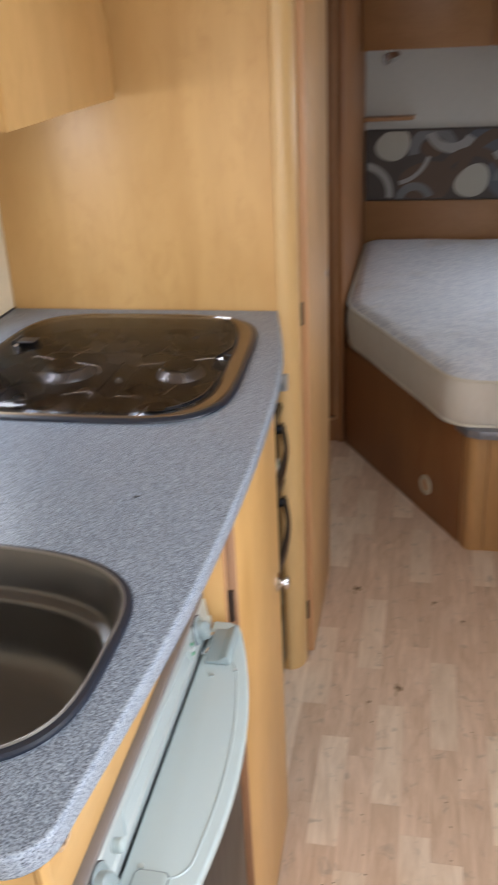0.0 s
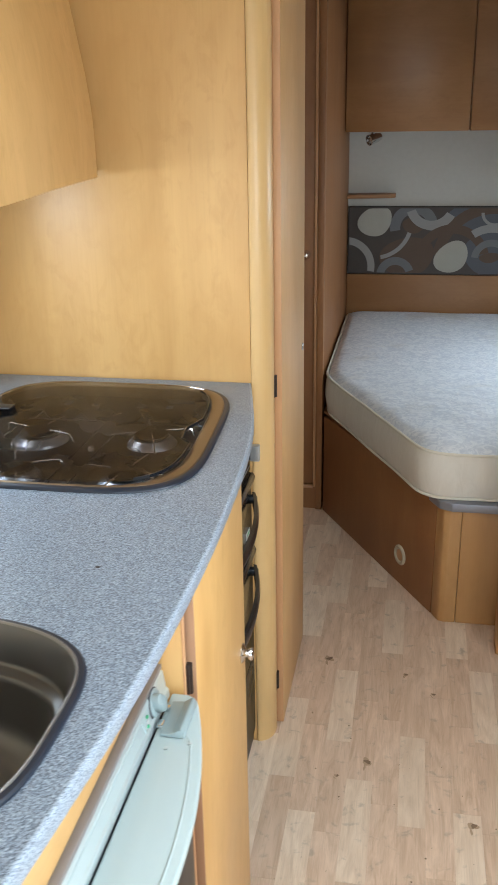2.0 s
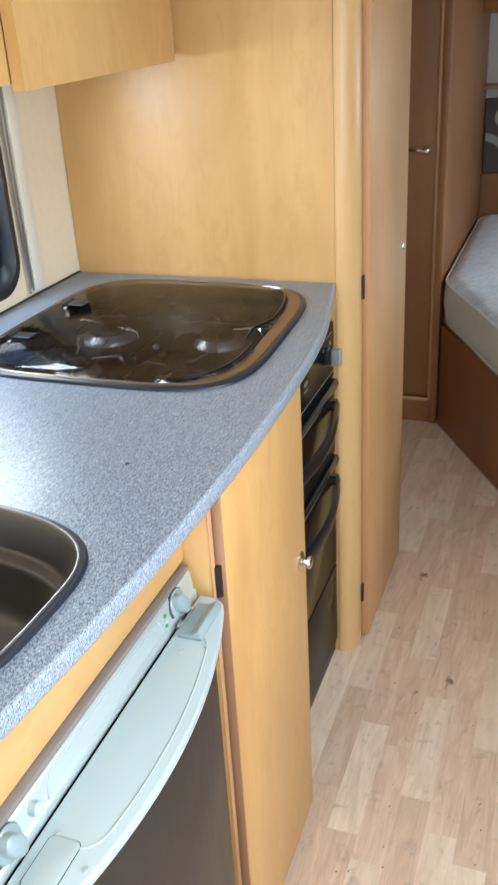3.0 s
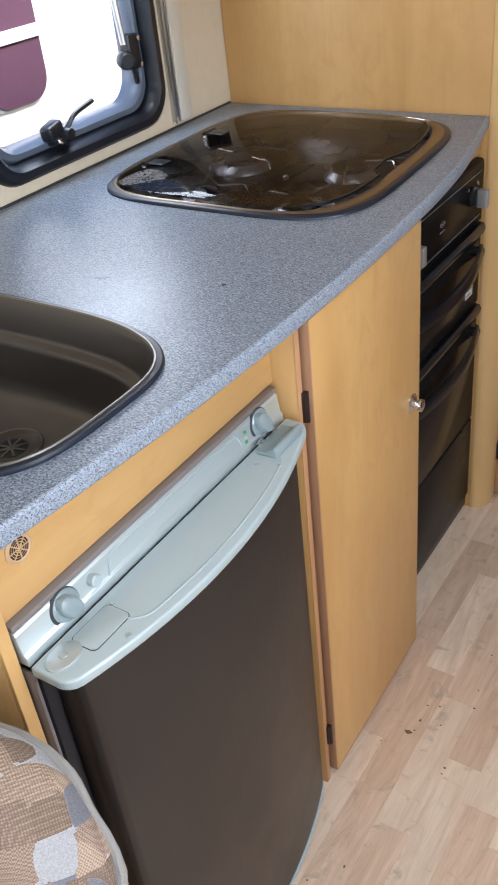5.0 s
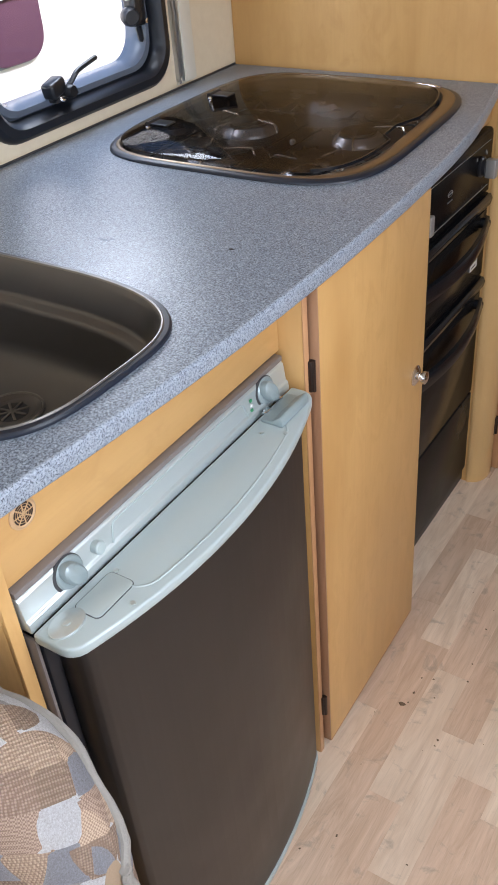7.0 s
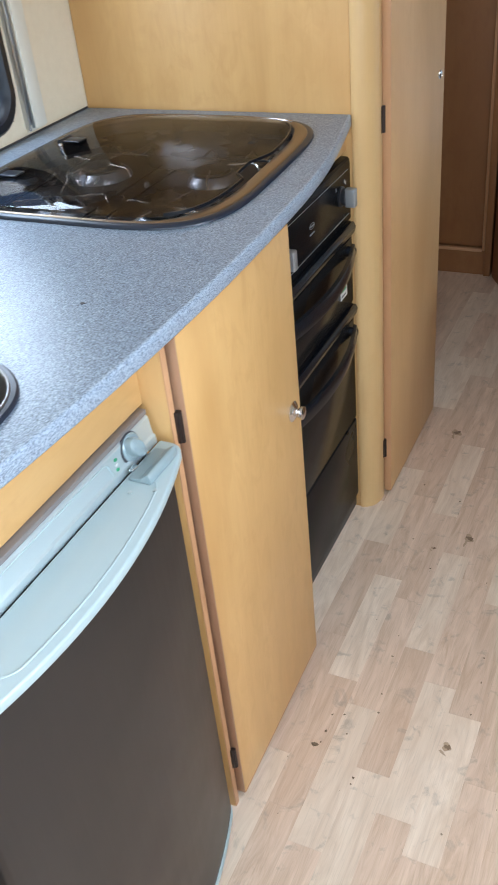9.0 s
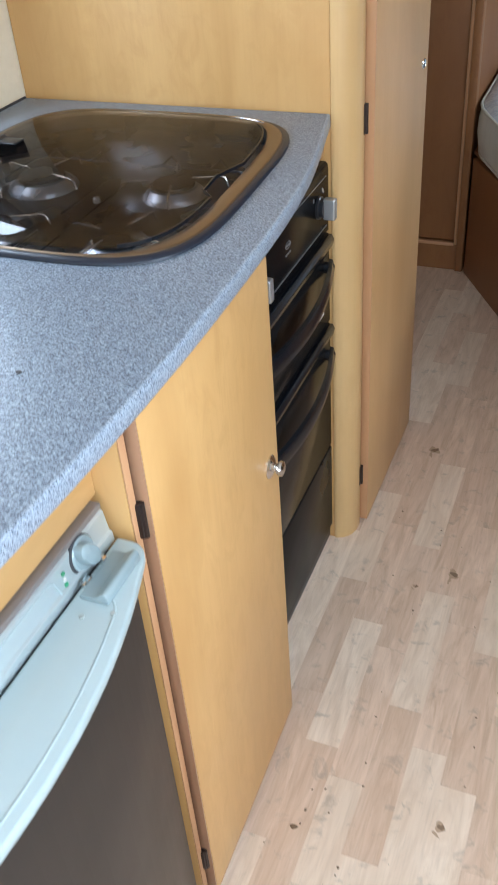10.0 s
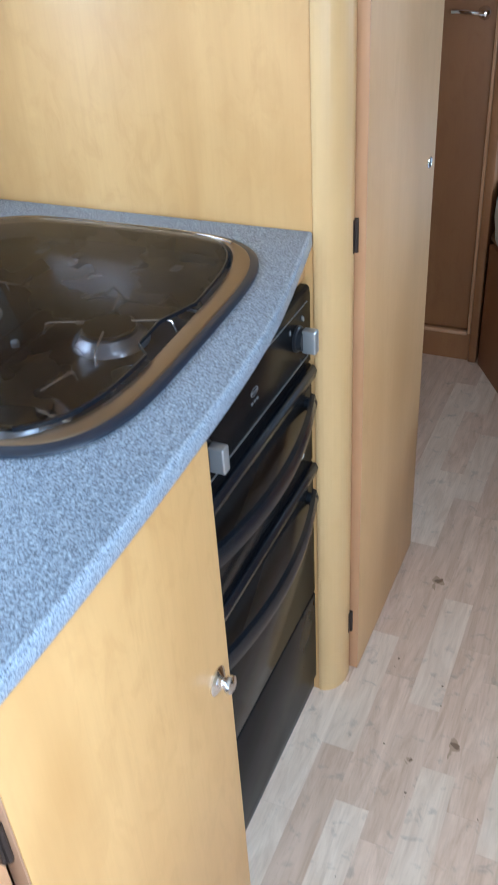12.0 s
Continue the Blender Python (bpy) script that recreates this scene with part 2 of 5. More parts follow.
def clear(name, tint, base=0.03, rough=0.02):
    m = bpy.data.materials.new(name)
    m.use_nodes = True
    t = m.node_tree
    t.nodes.clear()
    out, mixer = t.nodes.new("ShaderNodeOutputMaterial"), t.nodes.new("ShaderNodeMixShader")
    see, gloss, f = t.nodes.new("ShaderNodeBsdfTransparent"), t.nodes.new("ShaderNodeBsdfGlossy"), t.nodes.new("ShaderNodeLayerWeight")
    see.inputs[0].default_value = (*tint, 1)
    gloss.inputs["Roughness"].default_value = rough
    f.inputs[0].default_value = 0.5
    t.links.new(maths(t, "MULTIPLY_ADD", maths(t, "POWER", f.outputs["Facing"], 5.0), 0.22), mixer.inputs[0])
    mixer.inputs[0].links[0].from_node.inputs[2].default_value = base
    t.links.new(see.outputs[0], mixer.inputs[1])
    t.links.new(gloss.outputs[0], mixer.inputs[2])
    t.links.new(mixer.outputs[0], out.inputs[0])
    return m


SMOKED = clear("smoked_glass", (0.60, 0.575, 0.56), 0.036, 0.012)
ACRYLIC = clear("clear_acrylic", (0.93, 0.95, 0.97), 0.02, 0.03)
FROSTED = material("frosted_acrylic_edge", (0.12, 0.15, 0.20), 0.25)

MATTRESS = material("quilted_mattress_ticking", (0.66, 0.66, 0.67), 0.85)
t, b = nodes(MATTRESS)
q = t.nodes.new("ShaderNodeTexVoronoi")
q.distance = "MANHATTAN"
q.inputs["Scale"].default_value, q.inputs["Randomness"].default_value = 13.0, 0.85
t.links.new(coords(t, turn=(0, 0, 0.4)), q.inputs["Vector"])
damask = noise_tex(t, coords(t), 38, 4, 0.65, 1.6)
stain = noise_tex(t, coords(t), 3.2, 4, 0.6)
col = mix(t, ramp(t, damask, [(0.42, (0, 0, 0)), (0.58, (1, 1, 1))]), (0.80, 0.83, 0.87), (0.64, 0.68, 0.75))
col = mix(t, maths(t, "MULTIPLY", ramp(t, stain, [(0.55, (0, 0, 0)), (0.72, (1, 1, 1))]), 0.45), col, (0.55, 0.52, 0.46))
t.links.new(col, b.inputs["Base Color"])
bump(t, b, mix(t, 0.25, ramp(t, q.outputs["Distance"], [(0.0, (1, 1, 1)), (0.9, (0, 0, 0))]), damask), 0.7, 0.007)
BORDER = material("cream_mattress_border", (0.68, 0.64, 0.57), 0.85)
t, b = nodes(BORDER)
v = noise_tex(t, coords(t, (1, 1, 0.35)), 30, 4, 0.65, 1.0)
t.links.new(mix(t, v, (0.76, 0.73, 0.67), (0.62, 0.58, 0.51)), b.inputs["Base Color"])
bump(t, b, v, 0.4, 0.004)
PIPING = material("cream_piping", (0.72, 0.68, 0.59), 0.8)


def woven(name, a, c, scale, turn=0.6, checks=False):
    m = material(name, a, 0.95)
    t, b = nodes(m)
    v = coords(t, turn=(0.3, 0.2, turn))
    if checks:
        w = t.nodes.new("ShaderNodeTexChecker")
        w.inputs["Scale"].default_value = scale
        t.links.new(v, w.inputs["Vector"])
        h = w.outputs["Fac"]
    else:
        h = noise_tex(t, v, scale, 3, 0.7)
    loose = noise_tex(t, v, scale * 0.13, 3)
    col = mix(t, h, a, c)
    col = mix(t, maths(t, "MULTIPLY", loose, 0.3), col, tuple(x * 0.7 for x in a))
    t.links.new(col, b.inputs["Base Color"])
    bump(t, b, h, 0.7, 0.0015)
    return m


CLOTH = material("patchwork_cloth", (0.4, 0.35, 0.3), 0.95)
t, b = nodes(CLOTH)
v = coords(t, turn=(0.5, 0.35, 0.35))
v.node.inputs["Location"].default_value = (0.117, 0.061, 0.083)
cells = t.nodes.new("ShaderNodeTexVoronoi")
cells.distance = "CHEBYCHEV"
cells.inputs["Scale"].default_value, cells.inputs["Randomness"].default_value = 34.0, 0.35
t.links.new(v, cells.inputs["Vector"])
pick = t.nodes.new("ShaderNodeSeparateColor")
t.links.new(cells.outputs["Color"], pick.inputs[0])
tone = ramp(t, pick.outputs[0], [(0.0, (0.72, 0.73, 0.75)), (0.26, (0.40, 0.29, 0.225)), (0.38, (0.40, 0.385, 0.37)), (0.50, (0.52, 0.39, 0.29)), (0.72, (0.33, 0.34, 0.38)), (0.84, (0.36, 0.265, 0.20))], "CONSTANT")
mesh_weave = t.nodes.new("ShaderNodeTexChecker")
mesh_weave.inputs["Scale"].default_value = 640
t.links.new(v, mesh_weave.inputs["Vector"])
knots = t.nodes.new("ShaderNodeTexVoronoi")
knots.inputs["Scale"].default_value, knots.inputs["Randomness"].default_value = 420, 0.15
t.links.new(v, knots.inputs["Vector"])
tuft = noise_tex(t, v, 650, 4, 0.85)
weave = mix(t, ramp(t, pick.outputs[1], [(0.0, (0, 0, 0)), (0.45, (1, 1, 1))], "CONSTANT"), mesh_weave.outputs["Fac"], ramp(t, knots.outputs["Distance"], [(0.25, (1, 1, 1)), (0.6, (0, 0, 0))]))
weave = mix(t, ramp(t, pick.outputs[0], [(0.0, (1, 1, 1)), (0.26, (0, 0, 0)), (0.38, (1, 1, 1)), (0.50, (0, 0, 0)), (0.72, (1, 1, 1)), (0.84, (0, 0, 0))], "CONSTANT"), weave, ramp(t, tuft, [(0.32, (0, 0, 0)), (0.66, (1, 1, 1))]))
shade = mix(t, 1.0, tone, (0.58, 0.54, 0.52), "MULTIPLY")
t.links.new(mix(t, weave, shade, tone), b.inputs["Base Color"])
bump(t, b, weave, 0.8, 0.0014)
TAN_CLOTH = woven("tan_weave", (0.42, 0.31, 0.21), (0.30, 0.215, 0.145), 600, 0.2)
GREY_CLOTH = woven("grey_piping_cloth", (0.34, 0.32, 0.29), (0.26, 0.25, 0.235), 500)
PRINT = {
    "ground": woven("taupe_print_cloth", (0.105, 0.088, 0.078), (0.085, 0.072, 0.065), 250),
    "slate": woven("slate_print_cloth", (0.13, 0.135, 0.15), (0.10, 0.105, 0.12), 250),
    "cream": woven("cream_print_cloth", (0.44, 0.42, 0.36), (0.38, 0.36, 0.31), 250),
    "grey": woven("grey_print_cloth", (0.20, 0.20, 0.205), (0.16, 0.16, 0.165), 250),
    "brown": woven("brown_print_cloth", (0.145, 0.098, 0.072), (0.115, 0.080, 0.060), 250),
    "pale": woven("pale_grey_print_cloth", (0.34, 0.33, 0.31), (0.29, 0.28, 0.27), 250),
}


# ---- making meshes ----
ORIGIN = {}


def thing(name, place, label, category, group="", kind=""):
    ob = new(name)
    ob.location = place
    ob.empty_display_size = 0.05
    ORIGIN[ob] = Vector(place)
    return tagged(ob, label, category, group, kind)


def part(name, bm, mat, parent=None, label="", smooth=None):
    """Links a bmesh, in world places, as one mesh object under a thing or a part."""
    me = bpy.data.meshes.new(name)
    bmesh.ops.recalc_face_normals(bm, faces=bm.faces)
    o = ORIGIN[parent] if parent else Vector((0, 0, 0))
    bmesh.ops.translate(bm, verts=bm.verts, vec=-o)
    bm.to_mesh(me)
    bm.free()
    me.materials.append(mat)
    if smooth is None:
        smooth = 35
    if smooth:
        me.shade_smooth()
        me.set_sharp_from_angle(angle=radians(smooth))
    ob = new(name, me)
    ob.parent = parent
    ORIGIN[ob] = o
    return tagged(ob, label)


def single(name, bm, mat, label, category, group="", kind="", smooth=None):
    return tagged(part(name, bm, mat, None, "", smooth), label, category, group, kind)


def bx(x0, x1, y0, y1, z0, z1, bev=0.0015, segs=2):
    bm = bmesh.new()
    bmesh.ops.create_cube(bm, size=1, matrix=Matrix.LocRotScale(((x0 + x1) / 2, (y0 + y1) / 2, (z0 + z1) / 2), None, (x1 - x0, y1 - y0, z1 - z0)))
    if bev:
        bmesh.ops.bevel(bm, geom=bm.edges, offset=bev, segments=segs, affect="EDGES", profile=0.5)
    return bm


def turned(bm, m):
    bmesh.ops.transform(bm, matrix=m, verts=bm.verts)
    return bm


def join(*bms):
    out = bms[0]
    for other in bms[1:]:
        me = bpy.data.meshes.new("tmp")
        other.to_mesh(me)
        out.from_mesh(me)
        other.free()
        bpy.data.meshes.remove(me)
    return out


def rings(loops, cap_first=True, cap_last=True, closed=True):
    """A skin over loops of equal length."""
    bm = bmesh.new()
    rows = [[bm.verts.new(p) for p in loop] for loop in loops]
    n = len(rows[0])
    for a, c in zip(rows, rows[1:]):
        for i in range(n if closed else n - 1):
            j = (i + 1) % n
            bm.faces.new((a[i], a[j], c[j], c[i]))
    if closed and cap_first:
        bm.faces.new(rows[0])
    if closed and cap_last:
        bm.faces.new(rows[-1][::-1])
    return bm


def prism(poly, z0, z1, bev=0.0015, segs=2):
    bm = rings([[(x, y, z0) for x, y in poly], [(x, y, z1) for x, y in poly]])
    if bev:
        bmesh.ops.recalc_face_normals(bm, faces=bm.faces)
        bmesh.ops.bevel(bm, geom=bm.edges, offset=bev, segments=segs, affect="EDGES", profile=0.5)
    return bm


def lathe(profile, m, seg=24):
    """A turned body: (radius, height) pairs about the local z axis, placed by m."""
    loops = [[m @ Vector((max(r, 1e-5) * math.cos(a), max(r, 1e-5) * math.sin(a), h)) for a in (2 * math.pi * i / seg for i in range(seg))] for r, h in profile]
    return rings(loops)


def tube(points, r, seg=8, closed=False):
    pts = [Vector(p) for p in points]
    loops, n = [], len(pts)
    up = Vector((0, 0, 1))
    for i, p in enumerate(pts):
        a = pts[(i - 1) % n] if closed or i else p
        c = pts[(i + 1) % n] if closed or i < n - 1 else p
        d = (c - a).normalized()
        side = d.cross(up if abs(d.z) < 0.95 else Vector((1, 0, 0))).normalized()
        over = side.cross(d)
        loops.append([p + r * (math.cos(2 * math.pi * k / seg) * side + math.sin(2 * math.pi * k / seg) * over) for k in range(seg)])
    if closed:
        loops.append(loops[0])
    bm = rings(loops, not closed, not closed)
    if closed:
        bmesh.ops.remove_doubles(bm, verts=bm.verts, dist=1e-6)
    return bm


def super_loop(cx, cy, a, b_far, b_near, n_far, n_near, z, count=96, taper=0.0):
    out = []
    for i in range(count):
        u = 2 * math.pi * i / count
        c, s = math.cos(u), math.sin(u)
        n, bb = (n_far, b_far) if s >= 0 else (n_near, b_near)
        x = a * math.copysign(abs(c) ** (2 / n), c)
        y = bb * math.copysign(abs(s) ** (2 / n), s)
        x -= taper * (y / bb) * max(0.0, x / a)
        out.append((cx + x, cy + y, z))
    return out


def smooth_curve(points, steps=8):
    """Catmull-Rom through the points."""
    p = [points[0], *points, points[-1]]
    out = []
    for a, c, d, e in zip(p, p[1:], p[2:], p[3:]):
        for k in range(steps):
            u = k / steps
            out.append(tuple(0.5 * (2 * q + (r - o) * u + (2 * o - 5 * q + 4 * r - w) * u * u + (3 * q - o - 3 * r + w) * u ** 3) for o, q, r, w in zip(a, c, d, e)))
    return out + [tuple(points[-1])]


def rounded_rect(u0, u1, v0, v1, r, seg=6):
    out = []
    for cu, cv, a0 in ((u1 - r, v1 - r, 0), (u0 + r, v1 - r, 90), (u0 + r, v0 + r, 180), (u1 - r, v0 + r, 270)):
        for i in range(seg + 1):
            a = radians(a0 + 90 * i / seg)
            out.append((cu + r * math.cos(a), cv + r * math.sin(a)))
    return out


def toward(d):
    """A turn that takes the local z axis to d."""
    return Vector(d).to_track_quat("Z", "Y").to_matrix().to_4x4()


# ---- the shell ----
LEFT, RIGHT, FRONT, BACK, TOP = -0.82, 1.28, -1.70, 4.45, 1.95
W = 0.03


def wall_along_y(x0, x1, holes, y0, y1):
    """A wall of boxes round holes (ya, yb, za, zb), in order along y."""
    bms, y = [], y0
    for ya, yb, za, zb in holes:
        bms.append(bx(x0, x1, y, ya, 0, TOP, 0))
        if za > 0:
            bms.append(bx(x0, x1, ya, yb, 0, za, 0))
        bms.append(bx(x0, x1, ya, yb, zb, TOP, 0))
        y = yb
    bms.append(bx(x0, x1, y, y1, 0, TOP, 0))
    return join(*bms)


KW = (1.385, 1.825, 0.935, 1.325)
single("wall_left", wall_along_y(LEFT - W, LEFT, [KW], FRONT, BACK), WALLPAPER, "cream textured caravan wall lining behind the worktop", "wall", kind="structure", smooth=0)
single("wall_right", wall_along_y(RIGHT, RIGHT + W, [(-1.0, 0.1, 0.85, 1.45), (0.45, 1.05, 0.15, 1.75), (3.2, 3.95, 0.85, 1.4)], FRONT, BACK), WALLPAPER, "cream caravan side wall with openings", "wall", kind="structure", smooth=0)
# Unseen sheet, added to keep the sun out of the right wall's openings.
single("sun_block_wall", bx(RIGHT + W + 0.004, RIGHT + W + 0.03, FRONT - W, BACK + W, -0.06, TOP + 0.03, 0), WALLPAPER, "plain pale sheet added outside the caravan side to stop the sun", "wall", kind="structure", smooth=0)
single("wall_front", join(bx(LEFT - W, RIGHT + W, FRONT - W, FRONT, 0, 0.82, 0), bx(LEFT - W, RIGHT + W, FRONT - W, FRONT, 1.48, TOP, 0), bx(LEFT - W, -0.52, FRONT - W, FRONT, 0.82, 1.48, 0), bx(1.02, RIGHT + W, FRONT - W, FRONT, 0.82, 1.48, 0)), WALLPAPER, "cream caravan end wall with a wide window opening", "wall", kind="structure", smooth=0)
single("wall_back", bx(LEFT - W, RIGHT + W, BACK, BACK + W, 0, TOP, 0), WHITE_LINING, "pale grey lined wall above the bed head", "wall", kind="structure", smooth=0)
# The roof opening and its lid are unseen, added to hold the overhead lamp.
single("ceiling", join(bx(LEFT - W, 0.10, FRONT - W, BACK + W, TOP, TOP + 0.03, 0), bx(0.50, RIGHT + W, FRONT - W, BACK + W, TOP, TOP + 0.03, 0), bx(0.10, 0.50, FRONT - W, 0.85, TOP, TOP + 0.03, 0), bx(0.10, 0.50, 1.25, BACK + W, TOP, TOP + 0.03, 0), bx(0.06, 0.54, 0.81, 1.29, TOP + 0.031, TOP + 0.05, 0)), CEILING, "plain white caravan ceiling with an assumed lidded roof opening", "ceiling", kind="structure", smooth=0)
floor = single("floor", bx(LEFT - W, RIGHT + W, FRONT - W, BACK + W, -0.06, -0.0022, 0), SUBFLOOR, "pale pinkish wood strip floor with knots and dirt", "floor", kind="structure", smooth=0)

# ---- outside the kitchen window ----
GRASS = material("grass_ground", (0.09, 0.11, 0.05), 0.95)
t, b = nodes(GRASS)
v = noise_tex(t, coords(t), 6, 5, 0.7)
t.links.new(mix(t, v, (0.06, 0.085, 0.03), (0.16, 0.15, 0.08)), b.inputs["Base Color"])
bm = bmesh.new()
bmesh.ops.create_grid(bm, x_segments=4, y_segments=4, size=600, matrix=Matrix.Translation((0, 0, -0.62)))
single("ground", bm, GRASS, "dry grass ground outside the caravan", "ground", kind="structure", smooth=0)

WHITE_PAINT = material("white_caravan_skin", (0.82, 0.83, 0.84), 0.35)
PLUM = material("plum_curtain", (0.062, 0.020, 0.046), 0.8)
SLATE = material("grey_tinted_window", (0.20, 0.235, 0.27), 0.3)
NX = -2.35
van = thing("neighbour_caravan", (NX, 2.6, -0.62), "white touring caravan with plum curtained windows parked outside", "caravan")
part("body_shell", bx(NX - 2.1, NX, -2.5, 5.4, -0.25, 1.95, 0.08, 4), WHITE_PAINT, van)


def neighbour_window(y0, y1, z0, z1, curtain0, curtain1, bar):
    def plate(name, mat, a, c, d, e, x0, x1, r, parent):
        loop = rounded_rect(a, c, d, e, r)
        return part(name, rings([[(x0, y, z) for y, z in loop], [(x1, y, z) for y, z in loop]]), mat, parent)
    w = plate("window", SLATE, y0, y1, z0, z1, NX - 0.01, NX + 0.012, 0.10, van)
    if curtain1 > curtain0:
        plate("curtain", PLUM, curtain0, curtain1, z0 + 0.004, z1 - 0.004, NX + 0.012, NX + 0.018, 0.09, w)
    if bar:
        part("bar", bx(NX + 0.018, NX + 0.03, y0 - 0.02, y1 + 0.02, bar, bar + 0.045, 0.004), WHITE_PAINT, w)


neighbour_window(2.35, 3.02, 0.62, 1.45, 2.72, 3.02, 0.84)
neighbour_window(3.42, 3.95, 0.98, 1.6, 0, 0, 0)
for y in (0.6, 3.9):
    for name, prof in (("wheel", [(0.0, -0.09), (0.27, -0.09), (0.31, -0.05), (0.31, 0.05), (0.27, 0.09), (0.0, 0.09)]),):
        part(name, lathe(prof, Matrix.Translation((NX - 0.15, y, -0.31)) @ toward((1, 0, 0)), 28), BLACK_RUBBER, van)

# ---- kitchen window ----
win = thing("window_1", (LEFT, 1.605, 0.925), "black framed caravan window with clear acrylic pane and catches", "window", kind="structure")


def yz_ring(outer, inner, x0, x1, r, rin):
    """A rounded frame in the wall's plane, with a soft profile."""
    def loop(k, x):
        y0, y1, z0, z1 = (o + (i - o) * k for o, i in zip(outer, inner))
        return [(x, y, z) for y, z in rounded_rect(y0, y1, z0, z1, r + (rin - r) * k, 8)]
    d = x1 - x0
    return rings([loop(0, x0), loop(0, x0 + 0.7 * d), loop(0.12, x1 - 0.12 * d), loop(0.3, x1), loop(0.7, x1), loop(0.9, x1 - 0.2 * d), loop(1, x0 + 0.3 * d), loop(1, x0), loop(0, x0)], False, False)


OUT, INN = (1.370, 1.838, 0.921, 1.335), (1.400, 1.808, 0.951, 1.305)
part("rubber_frame", yz_ring(OUT, INN, LEFT - 0.028, LEFT + 0.014, 0.065, 0.05), BLACK_RUBBER, win)
part("inner_sill", yz_ring((1.398, 1.810, 0.949, 1.307), (1.418, 1.790, 0.971, 1.287), LEFT - 0.055, LEFT - 0.012, 0.052, 0.05), FROSTED, win, "frosted grey acrylic border")
loop = rounded_rect(1.395, 1.813, 0.946, 1.31, 0.05, 8)
pane = part("pane", rings([[(LEFT - 0.046, y, z) for y, z in loop], [(LEFT - 0.043, y, z) for y, z in loop]]), ACRYLIC, win)
pane.visible_shadow = False
catch = part("catch", join(
    bx(LEFT - 0.02, LEFT + 0.004, 1.525, 1.575, 0.958, 0.972, 0.003),
    turned(bx(-0.013, 0.013, -0.022, 0.018, -0.013, 0.013, 0.006, 3), pose(LEFT - 0.004, 1.535, 0.982, 12, 0, 8)),
    tube(smooth_curve([(LEFT + 0.004, 1.548, 0.972), (LEFT + 0.010, 1.562, 0.986), (LEFT + 0.014, 1.575, 0.999), (LEFT + 0.016, 1.60, 1.006), (LEFT + 0.016, 1.622, 1.010)], 5), 0.0045, 8),
    lathe([(0.011, 0), (0.012, 0.012), (0.009, 0.018), (0, 0.018)], Matrix.Translation((LEFT + 0.0, 1.556, 0.972)) @ toward((1, 0, 0)), 16)), BLACK_PLASTIC, win, "black lever catch")
part("screw", lathe([(0.006, 0), (0.006, 0.003), (0.004, 0.0045), (0, 0.0045)], Matrix.Translation((LEFT + 0.003, 1.540, 0.963)) @ toward((1, 0, 0.3)), 12), CHROME, catch)
stay = part("stay", join(
    bx(LEFT - 0.035, LEFT - 0.008, 1.768, 1.800, 1.025, 1.085, 0.006, 3),
    lathe([(0.014, 0), (0.016, 0.006), (0.016, 0.02), (0.012, 0.026), (0, 0.026)], Matrix.Translation((LEFT - 0.024, 1.765, 1.045)) @ toward((1, -0.6, 0)), 14),
    tube([(LEFT - 0.02, 1.785, 1.03), (LEFT - 0.022, 1.796, 0.985), (LEFT - 0.024, 1.793, 0.965)], 0.006, 8)), BLACK_PLASTIC, win, "black window stay")
part("stay_rod", tube([(LEFT - 0.02, 1.768, 1.07), (LEFT - 0.03, 1.757, 1.30)], 0.006, 10), ALUMINIUM, stay)
for z in (1.033, 1.077):
    part("screw", lathe([(0.004, 0), (0.004, 0.002), (0, 0.0025)], Matrix.Translation((LEFT - 0.004, 1.791, z)) @ toward((1, 0, 0)), 10), CHROME, stay)

for y0, y1, lab in ((1.852, 1.905, "cream blind side rail with aluminium track beside the window"), (1.298, 1.356, "cream blind side rail on the wall beside the window")):
    rail = thing("blind_rail", (LEFT, y0, 0.907), lab, "blind rail", kind="structure")
    part("rail_body", join(bx(LEFT, LEFT + 0.012, y0 + 0.018, y1, 0.910, 1.36, 0.003), bx(LEFT, LEFT + 0.006, y0, y1 + 0.002, 0.907, 0.918, 0.002)), PLASTIC_CREAM, rail)
    part("track", join(bx(LEFT, LEFT + 0.010, y0, y0 + 0.004, 0.912, 1.36, 0.001), bx(LEFT, LEFT + 0.010, y0 + 0.012, y0 + 0.0165, 0.912, 1.36, 0.001), bx(LEFT, LEFT + 0.003, y0 + 0.004, y0 + 0.012, 0.912, 1.36, 0)), ALUMINIUM, rail)
    part("screw", lathe([(0.0035, 0), (0.0035, 0.002), (0, 0.002)], Matrix.Translation((LEFT + 0.006, y0 + 0.004, 0.9125)) @ toward((1, 0, 0)), 10), CHROME, rail)

# ---- worktop ----
EDGE_LINE = smooth_curve([(-0.257, 2.052), (-0.225, 1.90), (-0.206, 1.79), (-0.193, 1.66), (-0.185, 1.50), (-0.1815, 1.33), (-0.1845, 1.15), (-0.1925, 1.00), (-0.2025, 0.89), (-0.211, 0.81)], 6)
EDGE_LINE += [(-0.213 - 0.036 * (1 - math.cos(radians(a))), 0.785 - 0.038 * math.sin(radians(a))) for a in range(0, 91, 15)]
EDGE_LINE += [(-0.45, 0.745), (LEFT + 0.003, 0.744)]
OUTLINE = [*EDGE_LINE, (LEFT + 0.003, 2.052)]
SINK = dict(cx=-0.49, cy=0.985, n_far=3.0, n_near=4.0)


def sink_loop(d, z, count=96):
    return super_loop(SINK["cx"], SINK["cy"], 0.258 - d, 0.149 - d, 0.181 - d, 3.0, 4.0, z, count)


